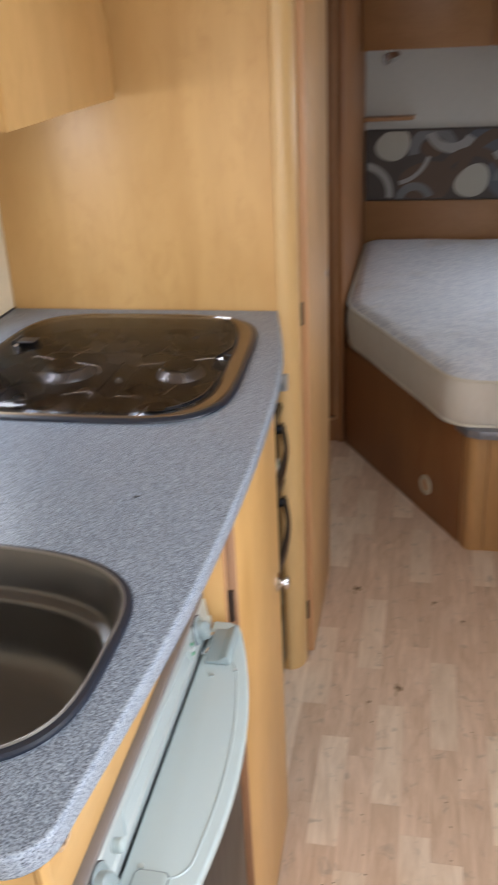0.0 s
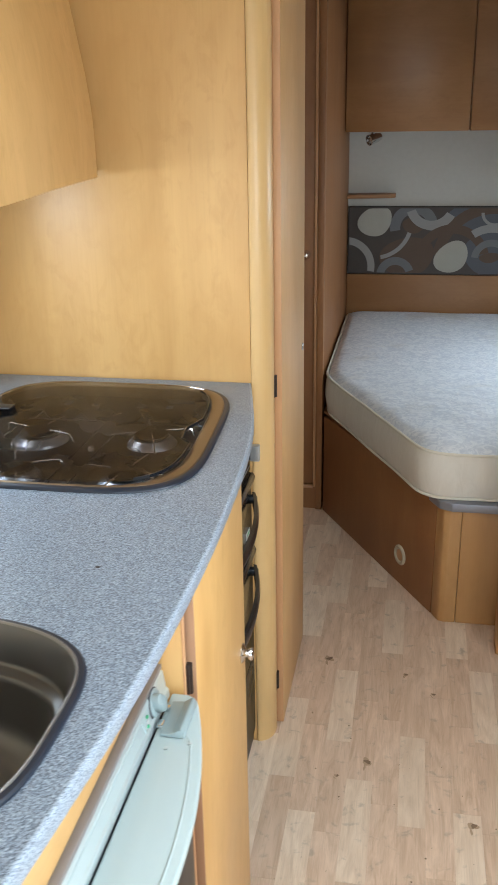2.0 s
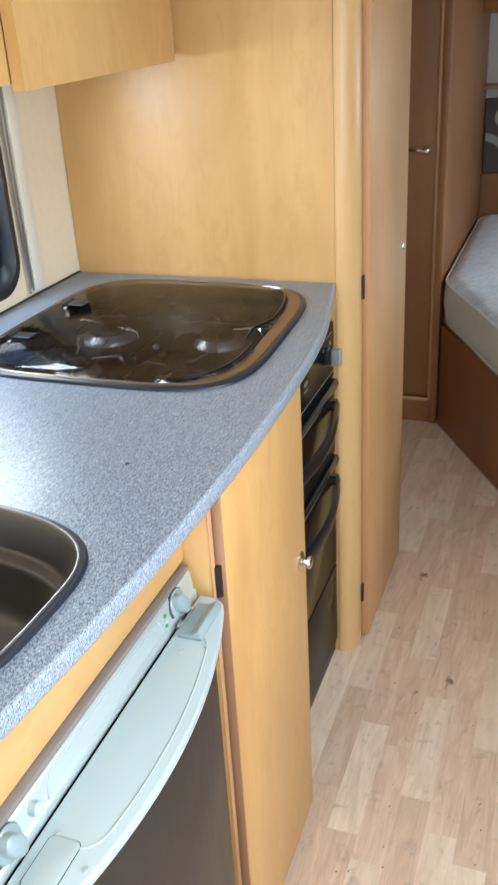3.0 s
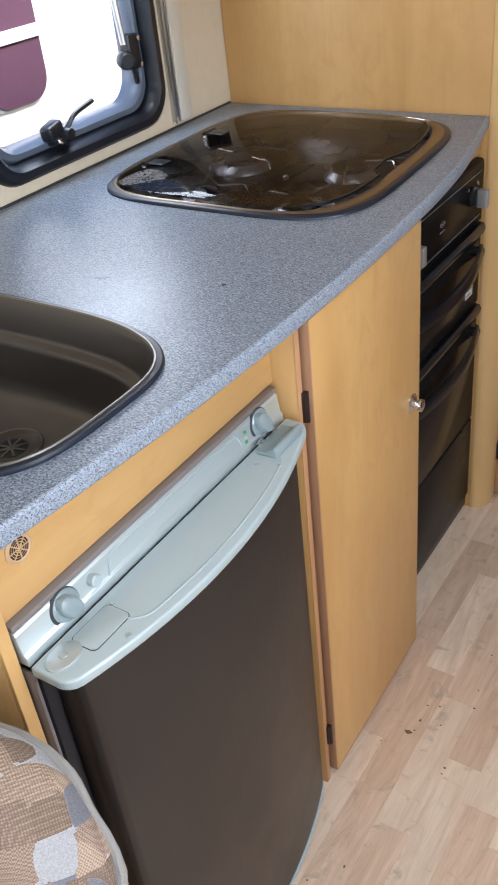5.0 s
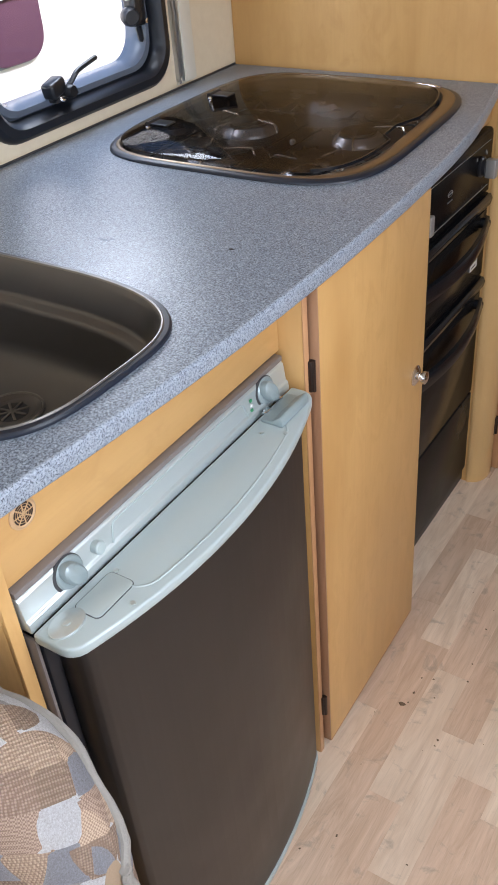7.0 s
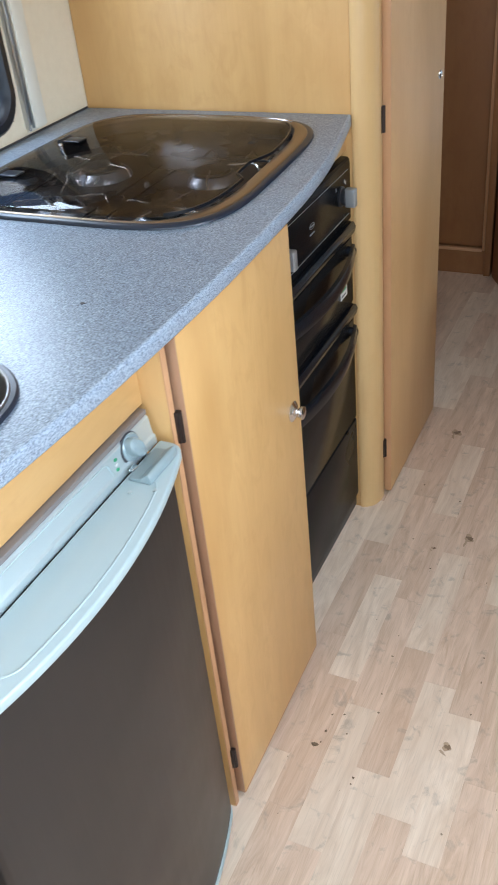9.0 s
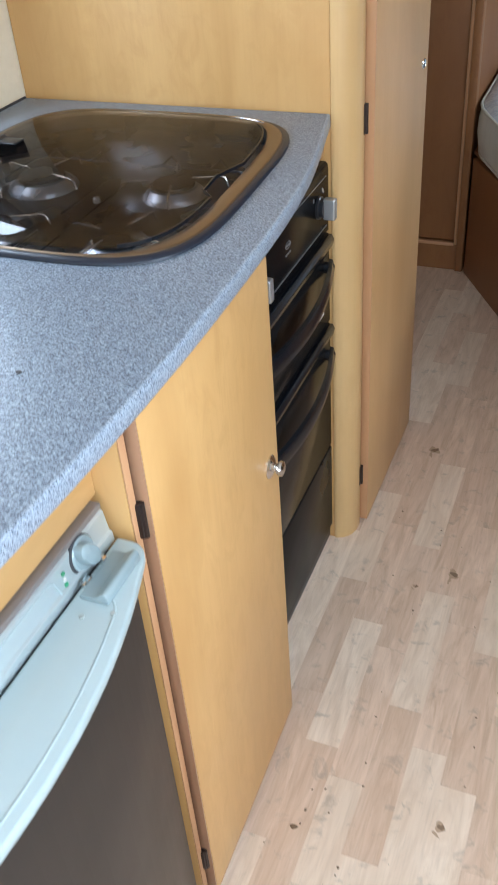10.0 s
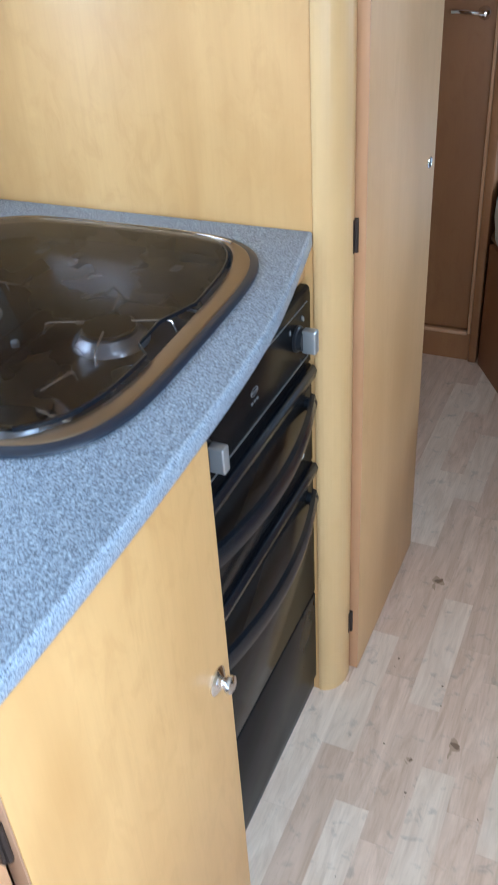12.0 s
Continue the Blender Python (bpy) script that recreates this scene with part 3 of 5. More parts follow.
def hob_loop(d, z, count=120, n=4.4):
    return super_loop(-0.4955, 1.7390, 0.2435 - d, 0.264 - d, 0.266 - d, n, n, z, count, 0.014)


top = thing("worktop", (-0.5, 1.4, 0.8785), "speckled blue-grey laminate kitchen worktop with curved front edge", "worktop")
bm = bmesh.new()
for loop in ([(x, y, 0.9) for x, y in OUTLINE], sink_loop(0.012, 0.9, 64), hob_loop(0.012, 0.9, 72)):
    vs = [bm.verts.new(p) for p in loop]
    for a, c in zip(vs, vs[1:] + vs[:1]):
        bm.edges.new((a, c))
bmesh.ops.triangle_fill(bm, use_beauty=True, use_dissolve=False, edges=bm.edges)
lower = bmesh.ops.extrude_face_region(bm, geom=bm.faces[:])
bmesh.ops.translate(bm, verts=[g for g in lower["geom"] if isinstance(g, bmesh.types.BMVert)], vec=(0, 0, -0.021))
part("board", bm, WORKTOP, top, "", 30)


def offset_line(line, d):
    out = []
    for i, (x, y) in enumerate(line):
        a, c = Vector(line[max(i - 1, 0)]), Vector(line[min(i + 1, len(line) - 1)])
        e = (c - a).normalized()
        out.append((x - e.y * d, y + e.x * d))
    return out


bm = rings([[(x, y, z) for x, y in offset_line(EDGE_LINE, d)] for d, z in ((-0.0006, 0.9002), (0.0012, 0.9001), (0.0024, 0.8996), (0.0036, 0.898), (0.004, 0.8955), (0.004, 0.881), (0.003, 0.8788), (0.0003, 0.8785))], closed=False)
part("edge_band", bm, EDGE_BAND, top, "paler speckled edge band", 60)
part("chip", prism([(-0.3030 + 0.0032 * math.cos(a) * (1 + 0.3 * math.sin(3 * a)), 1.2620 + 0.0026 * math.sin(a)) for a in (k * math.pi / 6 for k in range(12))], 0.8995, 0.9006, 0), BLACK_PLASTIC, top, "small black spot")
for k, (x, y, s) in enumerate(((-0.471, 1.222, 0.005), (-0.462, 1.228, 0.003), (-0.53, 1.30, 0.003))):
    part("smudge", prism([(x + s * 1.6 * math.cos(a) * (1 + 0.4 * math.sin(3 * a + k)), y + 0.5 * s * math.sin(a)) for a in (j * math.pi / 7 for j in range(14))], 0.8995, 0.9003, 0), STAIN, top, "faint grey stain")
seal = part("wall_seal", tube([(LEFT + 0.003, 0.74, 0.901), (LEFT + 0.003, 2.05, 0.901)], 0.0025, 8), FRIDGE_DARK, top, "dark sealant line")

# ---- sink ----
sink = thing("sink", (-0.49, 0.985, 0.765), "dark bronze enamelled sink bowl let into the worktop", "sink")
part("seal", rings([sink_loop(d, z) for d, z in ((0.0, 0.9003), (0.0, 0.9030), (0.002, 0.9050), (0.0072, 0.9055), (0.0075, 0.9003))], False, False), SEAL_BLUE, sink, "blue-black sealing rim")
part("rim", rings([sink_loop(d, z) for d, z in ((0.0068, 0.9003), (0.0070, 0.9060), (0.0080, 0.9070), (0.0095, 0.9068), (0.0108, 0.905))], False, False), SINK_RIM, sink, "bright worn metal rim")
part("bowl", rings([sink_loop(d, z) for d, z in ((0.0109, 0.905), (0.0150, 0.898), (0.0210, 0.8655), (0.0222, 0.8610), (0.0250, 0.8588), (0.0325, 0.8572), (0.0350, 0.8552), (0.0366, 0.849), (0.040, 0.806), (0.046, 0.790), (0.058, 0.7785), (0.078, 0.7715), (0.10, 0.7685), (0.125, 0.7665))], False, True), SINK_METAL, sink, "", 50)
DR = Matrix.Translation((-0.463, 1.009, 0.767))
drain = part("drain", lathe([(0.040, 0.001), (0.040, 0.003), (0.036, 0.0045), (0.033, 0.003), (0.027, 0.0005), (0.022, 0.0), (0.021, -0.002)], DR, 32), SINK_METAL, sink)
part("drain_ring", tube([DR @ Vector((0.038 * math.cos(k * math.pi / 20), 0.038 * math.sin(k * math.pi / 20), 0.0042)) for k in range(40)], 0.0016, 8, True), SINK_RIM, drain)
part("drain_hole", lathe([(0.0205, 0.0), (0.0205, 0.0012), (0.0, 0.0012)], DR, 24), BLACK_RUBBER, drain)
for a in range(0, 180, 45):
    part("strainer_bar", turned(bx(-0.0205, 0.0205, -0.0016, 0.0016, 0.0014, 0.0030, 0.0005), DR @ pose(0, 0, 0, 0, 0, a + 10)), SINK_RIM, drain)

# ---- hob ----
hob = thing("hob", (-0.4975, 1.753, 0.9), "four burner gas hob under a smoked glass lid", "hob")
part("seal", rings([hob_loop(d, z) for d, z in ((0.0, 0.9003), (0.0005, 0.9030), (0.003, 0.9055), (0.007, 0.9064), (0.0092, 0.9064), (0.0095, 0.9003))], False, False), SEAL_BLUE, hob, "blue-black rubber surround")


def rim_loop(d, z):
    """The rim is broad along the front end only."""
    out = []
    for broad, thin in zip(hob_loop(d, z), hob_loop(min(d, 0.0118 + (d - 0.0118) * 0.2), z)):
        u = min(max((broad[0] + 0.37) / 0.09, 0.0), 1.0)
        u = u * u * (3 - 2 * u)
        out.append(tuple(a + (c - a) * u for a, c in zip(thin, broad)))
    return out


part("rim", rings([rim_loop(d, z) for d, z in ((0.0092, 0.9003), (0.0094, 0.9064), (0.0105, 0.9074), (0.0125, 0.9080), (0.024, 0.9076), (0.032, 0.9060), (0.037, 0.9010))], False, False), HOB_RIM, hob, "bronze metal rim")
part("pan", rings([rim_loop(d, z) for d, z in ((0.0368, 0.9015), (0.041, 0.886), (0.047, 0.8815), (0.10, 0.8805))], False, True), HOB_PAN, hob, "", 50)
PAN = 0.8805
for x, y, r, swing in ((-0.372, 1.735, 0.041, 20), (-0.362, 1.560, 0.043, -12), (-0.545, 1.560, 0.037, 25), (-0.575, 1.725, 0.047, -18)):
    bn = part("burner", lathe([(r * 1.08, 0.0), (r * 1.05, 0.003), (r * 0.98, 0.0065), (r * 0.86, 0.0105), (r * 0.80, 0.013), (r * 0.66, 0.0135)], Matrix.Translation((x, y, PAN)), 32), BURNER, hob)
    part("burner_cap", lathe([(r * 0.62, 0.0), (r * 0.72, 0.002), (r * 0.70, 0.0055), (r * 0.2, 0.0065), (0, 0.0065)], Matrix.Translation((x, y, PAN + 0.0132)), 28), HOB_PAN, bn)
    for a in range(swing, 360 + swing, 90):
        c, q = math.cos(radians(a)), math.sin(radians(a))
        part("support_arm", tube([(x + 0.074 * c, y + 0.074 * q, PAN + 0.010), (x + 0.070 * c, y + 0.070 * q, PAN + 0.0222), (x + 0.064 * c, y + 0.064 * q, PAN + 0.0235), (x + 0.026 * c, y + 0.026 * q, PAN + 0.0237)], 0.0015, 6), WIRE, bn)
# wire frames that carry the support arms, with folded feet towards the dials
for x in (-0.368, -0.560):
    frame_line = [(x + px, y, PAN + 0.010) for px, y in rounded_rect(-0.078, 0.078, 1.482, 1.812, 0.02, 4)]
    part("pan_support", tube(frame_line, 0.0017, 6, True), HOB_PAN, hob, "dark wire pan support")
    for px in (-0.045, 0.030):
        part("support_foot", tube([(x + px - 0.016, 1.812, PAN + 0.010), (x + px, 1.816, PAN + 0.0232), (x + px + 0.016, 1.812, PAN + 0.010)], 0.0018, 6), HOB_PAN, hob)
for x in (-0.603, -0.545, -0.452, -0.394):
    part("dial_mark", bx(x - 0.007, x + 0.007, 1.925, 1.943, PAN - 0.0004, PAN + 0.0006, 0), DIAL_PRINT, hob, "faint grey dial print")
part("ignition_button", lathe([(0.005, 0), (0.005, 0.006), (0.003, 0.008), (0, 0.008)], Matrix.Translation((-0.468, 1.690, PAN)), 12), KNOB_GREY, hob)


def lid_loop(z, d=0.0):
    out = []
    for x, y, _ in hob_loop(0.0135 + d, z, 200):
        x, y = -0.5065 + (x + 0.4955) * 0.946, 1.739 + (y - 1.739) * 0.974
        if x > -0.42 and abs(y - 1.715) < 0.045:
            u = abs(y - 1.715) / 0.045
            x -= 0.024 * (1 - u ** 2.5) ** 0.8
        out.append((x, y, z))
    return out


lid = part("glass_lid", rings([lid_loop(0.9090, 0.0008), lid_loop(0.9096), lid_loop(0.9122), lid_loop(0.9128, 0.0008)]), SMOKED, hob, "smoked brown glass lid", 40)
lid.visible_shadow = False
def lid_side(z, d):
    """The part of the lid's outline that runs along the broad rim."""
    pts = lid_loop(z, d)
    half = len(pts) // 2
    return [p for p in pts[half:] + pts[:half] if p[0] > -0.335]


part("lid_edge", rings([lid_side(z, d) for z, d in ((0.9086, -0.0003), (0.9131, -0.0003), (0.9133, 0.0016), (0.9084, 0.0016), (0.9086, -0.0003))], closed=False), OVEN_TRIM, lid, "dark polished edge")
# Thin chrome bead added to draw the highlight on the rim's far edge.
part("rim_highlight", tube([p for p in hob_loop(0.0135, 0.9078) if p[0] < -0.33 and p[1] > 1.745], 0.0020, 8), CHROME, hob, "added chrome bead for the far rim's highlight")
for y in (1.622, 1.803):
    part("lid_hinge", join(bx(-0.696, -0.660, y - 0.013, y + 0.013, 0.9126, 0.9152, 0.0012, 3), lathe([(0.005, -0.016), (0.005, 0.016)], Matrix.Translation((-0.698, y, 0.9130)) @ toward((0, 1, 0)), 14)), BLACK_PLASTIC, hob, "black lid hinge")
    part("hinge_screw", lathe([(0.004, 0), (0.003, 0.0025), (0, 0.003)], Matrix.Translation((-0.688, y - 0.028, 0.9128)), 10), CHROME, hob)

# ---- kitchen cabinet ----
unit = thing("kitchen_cabinet", (-0.5, 1.2, 0.0), "maple laminate kitchen base cabinet with one narrow door", "cabinet")
part("end_panel", bx(LEFT + 0.005, -0.2235, 0.757, 0.7715, 0.0, 0.8780), MAPLE, unit)
part("end_panel_edge", bx(-0.2230, -0.2180, 0.7572, 0.7713, 0.0, 0.8780, 0.0008), MAPLE, unit)
fascia = part("fascia", bx(-0.246, -0.2275, 0.7725, 1.2380, 0.7915, 0.8780), MAPLE_FLAT, unit)
part("upright", bx(-0.68, -0.1945, 1.2385, 1.2500, 0.0, 0.8780, 0.001), MAPLE, unit)
part("upright_edge", bx(-0.1942, -0.1925, 1.2387, 1.2498, 0.0, 0.8780, 0.0006), EDGE, unit)
part("inner_side", bx(-0.80, -0.2080, 1.583, 1.598, 0.0, 0.8780, 0.001), MAPLE, unit)
part("back_board", bx(-0.815, -0.805, 0.775, 2.045, 0.0, 0.871, 0), MAPLE, unit)
part("top_rail", bx(-0.285, -0.263, 1.600, 2.050, 0.835, 0.8780), MAPLE_FLAT, unit)
SWING = Matrix.Translation((-0.19, 1.256, 0)) @ Matrix.Rotation(radians(1.0), 4, "Z") @ Matrix.Translation((0.19, -1.256, 0))
door = part("door", turned(bx(-0.1975, -0.1812, 1.2570, 1.599, 0.022, 0.8760, 0.0018), SWING), MAPLE, unit)
part("door_edge_tape", bx(-0.1972, -0.1815, 1.2545, 1.2568, 0.0225, 0.8755, 0.0006), TAPE, door, "pinkish brown edge tape")
part("bottom_edge_tape", turned(bx(-0.1972, -0.1815, 1.2575, 1.599, 0.0195, 0.0218, 0.0006), SWING), EDGE, door)
KN = SWING @ Matrix.Translation((-0.1812, 1.5665, 0.583)) @ toward((1, 0, 0))
part("knob", lathe([(0.0170, 0.0), (0.0170, 0.0015), (0.0145, 0.0035), (0.006, 0.0075), (0.0055, 0.009), (0.0090, 0.012), (0.0112, 0.015), (0.0105, 0.0185), (0.006, 0.0205), (0, 0.0208)], KN, 24), CHROME, door, "chrome door knob")
for z in (0.757, 0.117):
    part("hinge", join(bx(-0.1950, -0.1885, 1.2460, 1.2546, z - 0.022, z + 0.022, 0.0015), tube([(-0.1890, 1.2520, z - 0.022), (-0.1890, 1.2520, z + 0.022)], 0.0036, 8)), HINGE_BROWN, door, "dark brown butt hinge")
vent = part("vent", lathe([(0.0155, 0), (0.0155, 0.0015), (0.013, 0.0030), (0.0115, 0.0018), (0.0, 0.0018)], Matrix.Translation((-0.2275, 0.813, 0.853)) @ toward((1, 0, 0)), 24), TAN_PLASTIC, unit, "round brown slotted vent")
VM = Matrix.Translation((-0.2259, 0.813, 0.853)) @ toward((1, 0, 0))
for r in (0.0028, 0.0054, 0.0080, 0.0104):
    part("slot", lathe([(r - 0.0008, 0.0), (r - 0.0008, 0.0005), (r + 0.0008, 0.0005), (r + 0.0008, 0.0)], VM, 24), HINGE_BROWN, vent)
for k in range(8):
    part("spoke", turned(bx(0.0018, 0.0112, -0.0006, 0.0006, 0.0, 0.0009, 0), VM @ Matrix.Rotation(radians(45 * k), 4, "Z")), TAN_PLASTIC, vent)
part("plinth", bx(-0.30, -0.285, 0.775, 2.045, 0.0, 0.03, 0), EDGE, unit)

# ---- fridge ----
fridge = thing("fridge", (-0.45, 1.005, 0.0), "dark brown caravan fridge with grey-green plastic trim", "fridge")
part("carcass", bx(-0.72, -0.226, 0.7745, 1.2285, 0.005, 0.755, 0.003), FRIDGE_DARK, fridge)
part("side_frame", bx(-0.232, -0.208, 0.7735, 0.7775, 0.02, 0.738, 0.0015), STRIP, fridge)
part("top_strip", bx(-0.2295, -0.2180, 0.7745, 1.2285, 0.7845, 0.7915, 0.001), STRIP, fridge, "brown strip over the control panel")


def along_y(profile, y0, y1, bev=0.0012):
    """A body with the profile (x, z) drawn along y."""
    bm = rings([[(x, y0, z) for x, z in profile], [(x, y1, z) for x, z in profile]])
    bmesh.ops.recalc_face_normals(bm, faces=bm.faces)
    bmesh.ops.bevel(bm, geom=bm.edges, offset=bev, segments=2, affect="EDGES", profile=0.5)
    return bm


panel = part("control_panel", along_y([(-0.2255, 0.7843), (-0.2195, 0.7843), (-0.2165, 0.781), (-0.2135, 0.759), (-0.2105, 0.757), (-0.2095, 0.7455), (-0.2255, 0.7455)], 0.7745, 1.2285), FRIDGE_SILVER, fridge, "silvery control panel")
part("panel_ridge", tube([(-0.2125, 0.895, 0.7585), (-0.2150, 0.900, 0.7745), (-0.2160, 0.905, 0.7780), (-0.2160, 1.130, 0.7780), (-0.2150, 1.135, 0.7745), (-0.2125, 1.140, 0.7585)], 0.0011, 6), FRIDGE_GREY, panel)
NORM = Vector((1, 0, 0.18)).normalized()
for y in (0.836, 1.183):
    m = Matrix.Translation((-0.2155, y, 0.768)) @ toward(NORM)
    oval = m @ pose(0, 0, 0, 0, 0, 35) @ Matrix.Diagonal((0.62, 1.0, 1, 1))
    dial = part("dial", lathe([(0.0168, 0.0), (0.0168, 0.0075), (0.0158, 0.0108), (0.0132, 0.0125), (0, 0.0130)], oval, 32), SHADED_GREY, panel)
    part("dial_base", lathe([(0.0172, -0.002), (0.0172, 0.0018), (0.0155, 0.003), (0, 0.003)], m, 28), SHADED_GREY, dial)
    # Dark disc set off-centre draws the shaded recess beside the dial.
    part("dial_recess_shade", lathe([(0.0192, -0.001), (0.0192, 0.0012), (0, 0.0013)], Matrix.Translation((0, -0.0018, 0.0006)) @ m, 28), FRIDGE_DARK, dial)
part("button", lathe([(0.0068, -0.002), (0.0068, 0.008), (0.0055, 0.0095), (0, 0.0098)], Matrix.Translation((-0.2150, 0.873, 0.7705)) @ toward(NORM), 16), FRIDGE_GREY, panel)
for k in range(3):
    part("indicator", turned(bx(-0.002, 0.002, -0.0016, 0.0016, -0.001, 0.0012, 0.0004), Matrix.Translation((-0.2130 - 0.0004 * k, 1.149, 0.761 + 0.0065 * k)) @ toward(NORM)), STICKER_GREEN if k != 1 else PRINT_WHITE, panel)

Y0, Y1 = 0.7725, 1.2290


def door_x(y, depth):
    u = (y - 0.978) / 0.232
    return depth - 0.040 * u * u


def bowed(y0, y1, depth, back, n=28, corner=0.012):
    pts = []
    for i in range(n + 1):
        y = y0 + (y1 - y0) * (0.5 - 0.5 * math.cos(math.pi * i / n))
        e = min(y - y0, y1 - y)
        x = door_x(y, depth)
        if e < corner:
            x -= corner - math.sqrt(max(corner ** 2 - (corner - e) ** 2, 0))
        pts.append((x, y))
    return pts + [(back, y1), (back, y0)]


fd = part("door", prism(bowed(Y0 + 0.020, Y1 - 0.004, -0.1450, -0.205), 0.032, 0.737, 0.0015), FRIDGE_PANEL, fridge, "dark brown bowed door")
part("door_gasket", bx(-0.2255, -0.2055, Y0 + 0.006, Y1 - 0.006, 0.035, 0.738, 0.003), BLACK_RUBBER, fd)
part("door_foot_trim", prism(bowed(Y0 + 0.020, Y1 - 0.004, -0.1430, -0.2), 0.020, 0.031, 0.001), FRIDGE_GREY, fd, "grey bottom trim")
cap = part("door_cap", prism(bowed(Y0, Y1, -0.1285, -0.2068, 36, 0.014), 0.7375, 0.7500, 0.003, 3), FRIDGE_GREY, fd, "grey-green plastic handle cap")
tray = [(x, y) for x, y in bowed(0.862, 1.160, -0.1415, -0.186, 30, 0.020)][:-2]
part("tray_rim", tube([(x, y, 0.7493) for x, y in tray], 0.0016, 8), FRIDGE_GREY, cap)
latch = part("latch", along_y([(-0.2000, 0.7502), (-0.2000, 0.7545), (-0.184, 0.7560), (-0.176, 0.7625), (-0.1725, 0.7625), (-0.170, 0.7580), (-0.170, 0.7502)], 1.146, 1.208, 0.0018), SHADED_GREY, cap, "raised plastic door latch")
part("latch_bolt", join(bx(-0.206, -0.199, 1.158, 1.170, 0.7502, 0.756, 0.001), bx(-0.206, -0.199, 1.190, 1.197, 0.7502, 0.757, 0.001)), CHROME, latch)
part("plate_gap", prism(rounded_rect(-0.1963, -0.1642, 0.8142, 0.8688, 0.0065), 0.7500, 0.7505, 0.0), FRIDGE_DARK, cap)
part("cover_plate", prism(rounded_rect(-0.1955, -0.1650, 0.815, 0.868, 0.006), 0.7500, 0.7512, 0.0004), FRIDGE_GREY, cap)
HP = Matrix.Translation((-0.187, 0.797, 0.7500))
hp = part("hinge_cover", lathe([(0.0175, 0), (0.0175, 0.0015), (0.0166, 0.0022), (0.006, 0.0026), (0, 0.0026)], HP @ Matrix.Diagonal((0.8, 1.15, 1, 1)), 26), HINGE_PLATE, cap, "shiny rounded metal hinge plate")
part("screw", lathe([(0.0045, 0.0020), (0.0045, 0.0040), (0, 0.0048)], HP, 12), HINGE_PLATE, hp)
for x, y in ((-0.192, 0.872), (-0.187, 1.128), (-0.162, 1.140), (-0.150, 0.846)):
    part("screw", lathe([(0.0028, 0), (0.0028, 0.0012), (0, 0.0015)], Matrix.Translation((x, y, 0.7500)), 10), HINGE_PLATE, cap)

# ---- oven ----
oven = thing("oven", (-0.45, 1.83, 0.0), "black built-in gas oven and grill with bowed handles", "oven")
OX = -0.258
part("carcass", bx(-0.72, OX - 0.020, 1.6045, 2.0525, 0.03, 0.826, 0.002), FRIDGE_DARK, oven)
ctrl = part("control_panel", along_y([(OX - 0.020, 0.8255), (OX - 0.004, 0.8255), (OX, 0.822), (OX + 0.001, 0.812), (OX, 0.708), (OX - 0.020, 0.708)], 1.6050, 2.0525), OVEN_BLACK, oven)
for z in (0.806, 0.722):
    part("panel_line", bx(OX, OX + 0.0012, 1.612, 2.040, z - 0.0005, z + 0.0005, 0), KNOB_GREY, ctrl)
for y in (1.712, 2.000):
    m = Matrix.Translation((OX, y, 0.768)) @ toward((1, 0, 0))
    k = part("knob", lathe([(0.0185, 0), (0.0185, 0.004), (0.016, 0.0055), (0.0155, 0.012), (0, 0.0125)], m, 24), BLACK_PLASTIC, ctrl)
    part("knob_grip", turned(bx(-0.0075, 0.0075, -0.0175, 0.0165, 0.010, 0.030, 0.0025, 3), m), KNOB_GREY, k, "silver-grey grip")
    for dy, dz in ((0.02, 0.022), (0.025, 0.018), (-0.024, 0.02)):
        part("dial_mark", bx(OX, OX + 0.0013, y + dy - 0.0022, y + dy + 0.0022, 0.768 + dz - 0.003, 0.768 + dz + 0.003, 0), KNOB_GREY, ctrl)
badge = part("badge", lathe([(0.0088, 0), (0.0088, 0.0010), (0.0076, 0.0012), (0.0074, 0.0004)], Matrix.Translation((OX, 1.855, 0.768)) @ toward((1, 0, 0)) @ Matrix.Diagonal((1.25, 0.62, 1, 1)), 24), KNOB_GREY, ctrl)
for k in range(3):
    part("print_bar", bx(OX, OX + 0.0012, 1.844 + 0.008 * k, 1.849 + 0.008 * k, 0.7535, 0.7560, 0), KNOB_GREY, ctrl)
part("print_bar", bx(OX + 0.0002, OX + 0.0014, 1.848, 1.862, 0.7672, 0.7690, 0), KNOB_GREY, badge)


def bow_handle(parent, z):
    pts = []
    for i in range(25):
        u = -1 + i / 12
        pts.append((OX + 0.012 + 0.030 * (1 - u * u), 1.826 + 0.205 * u, z))
    loops = []
    for x, y, zz in pts:
        loops.append([(x - 0.005, y, zz - 0.019), (x + 0.002, y, zz - 0.017), (x + 0.005, y, zz), (x + 0.002, y, zz + 0.011), (x - 0.005, y, zz + 0.012)])
    h = part("handle", rings(loops), OVEN_TRIM, parent, "bowed black handle", 60)
    for y in (1.632, 2.020):
        part("handle_end", lathe([(0.010, 0), (0.010, 0.014), (0.007, 0.019), (0, 0.02)], Matrix.Translation((OX, y, z)) @ toward((1, 0, 0)), 16), OVEN_TRIM, h)


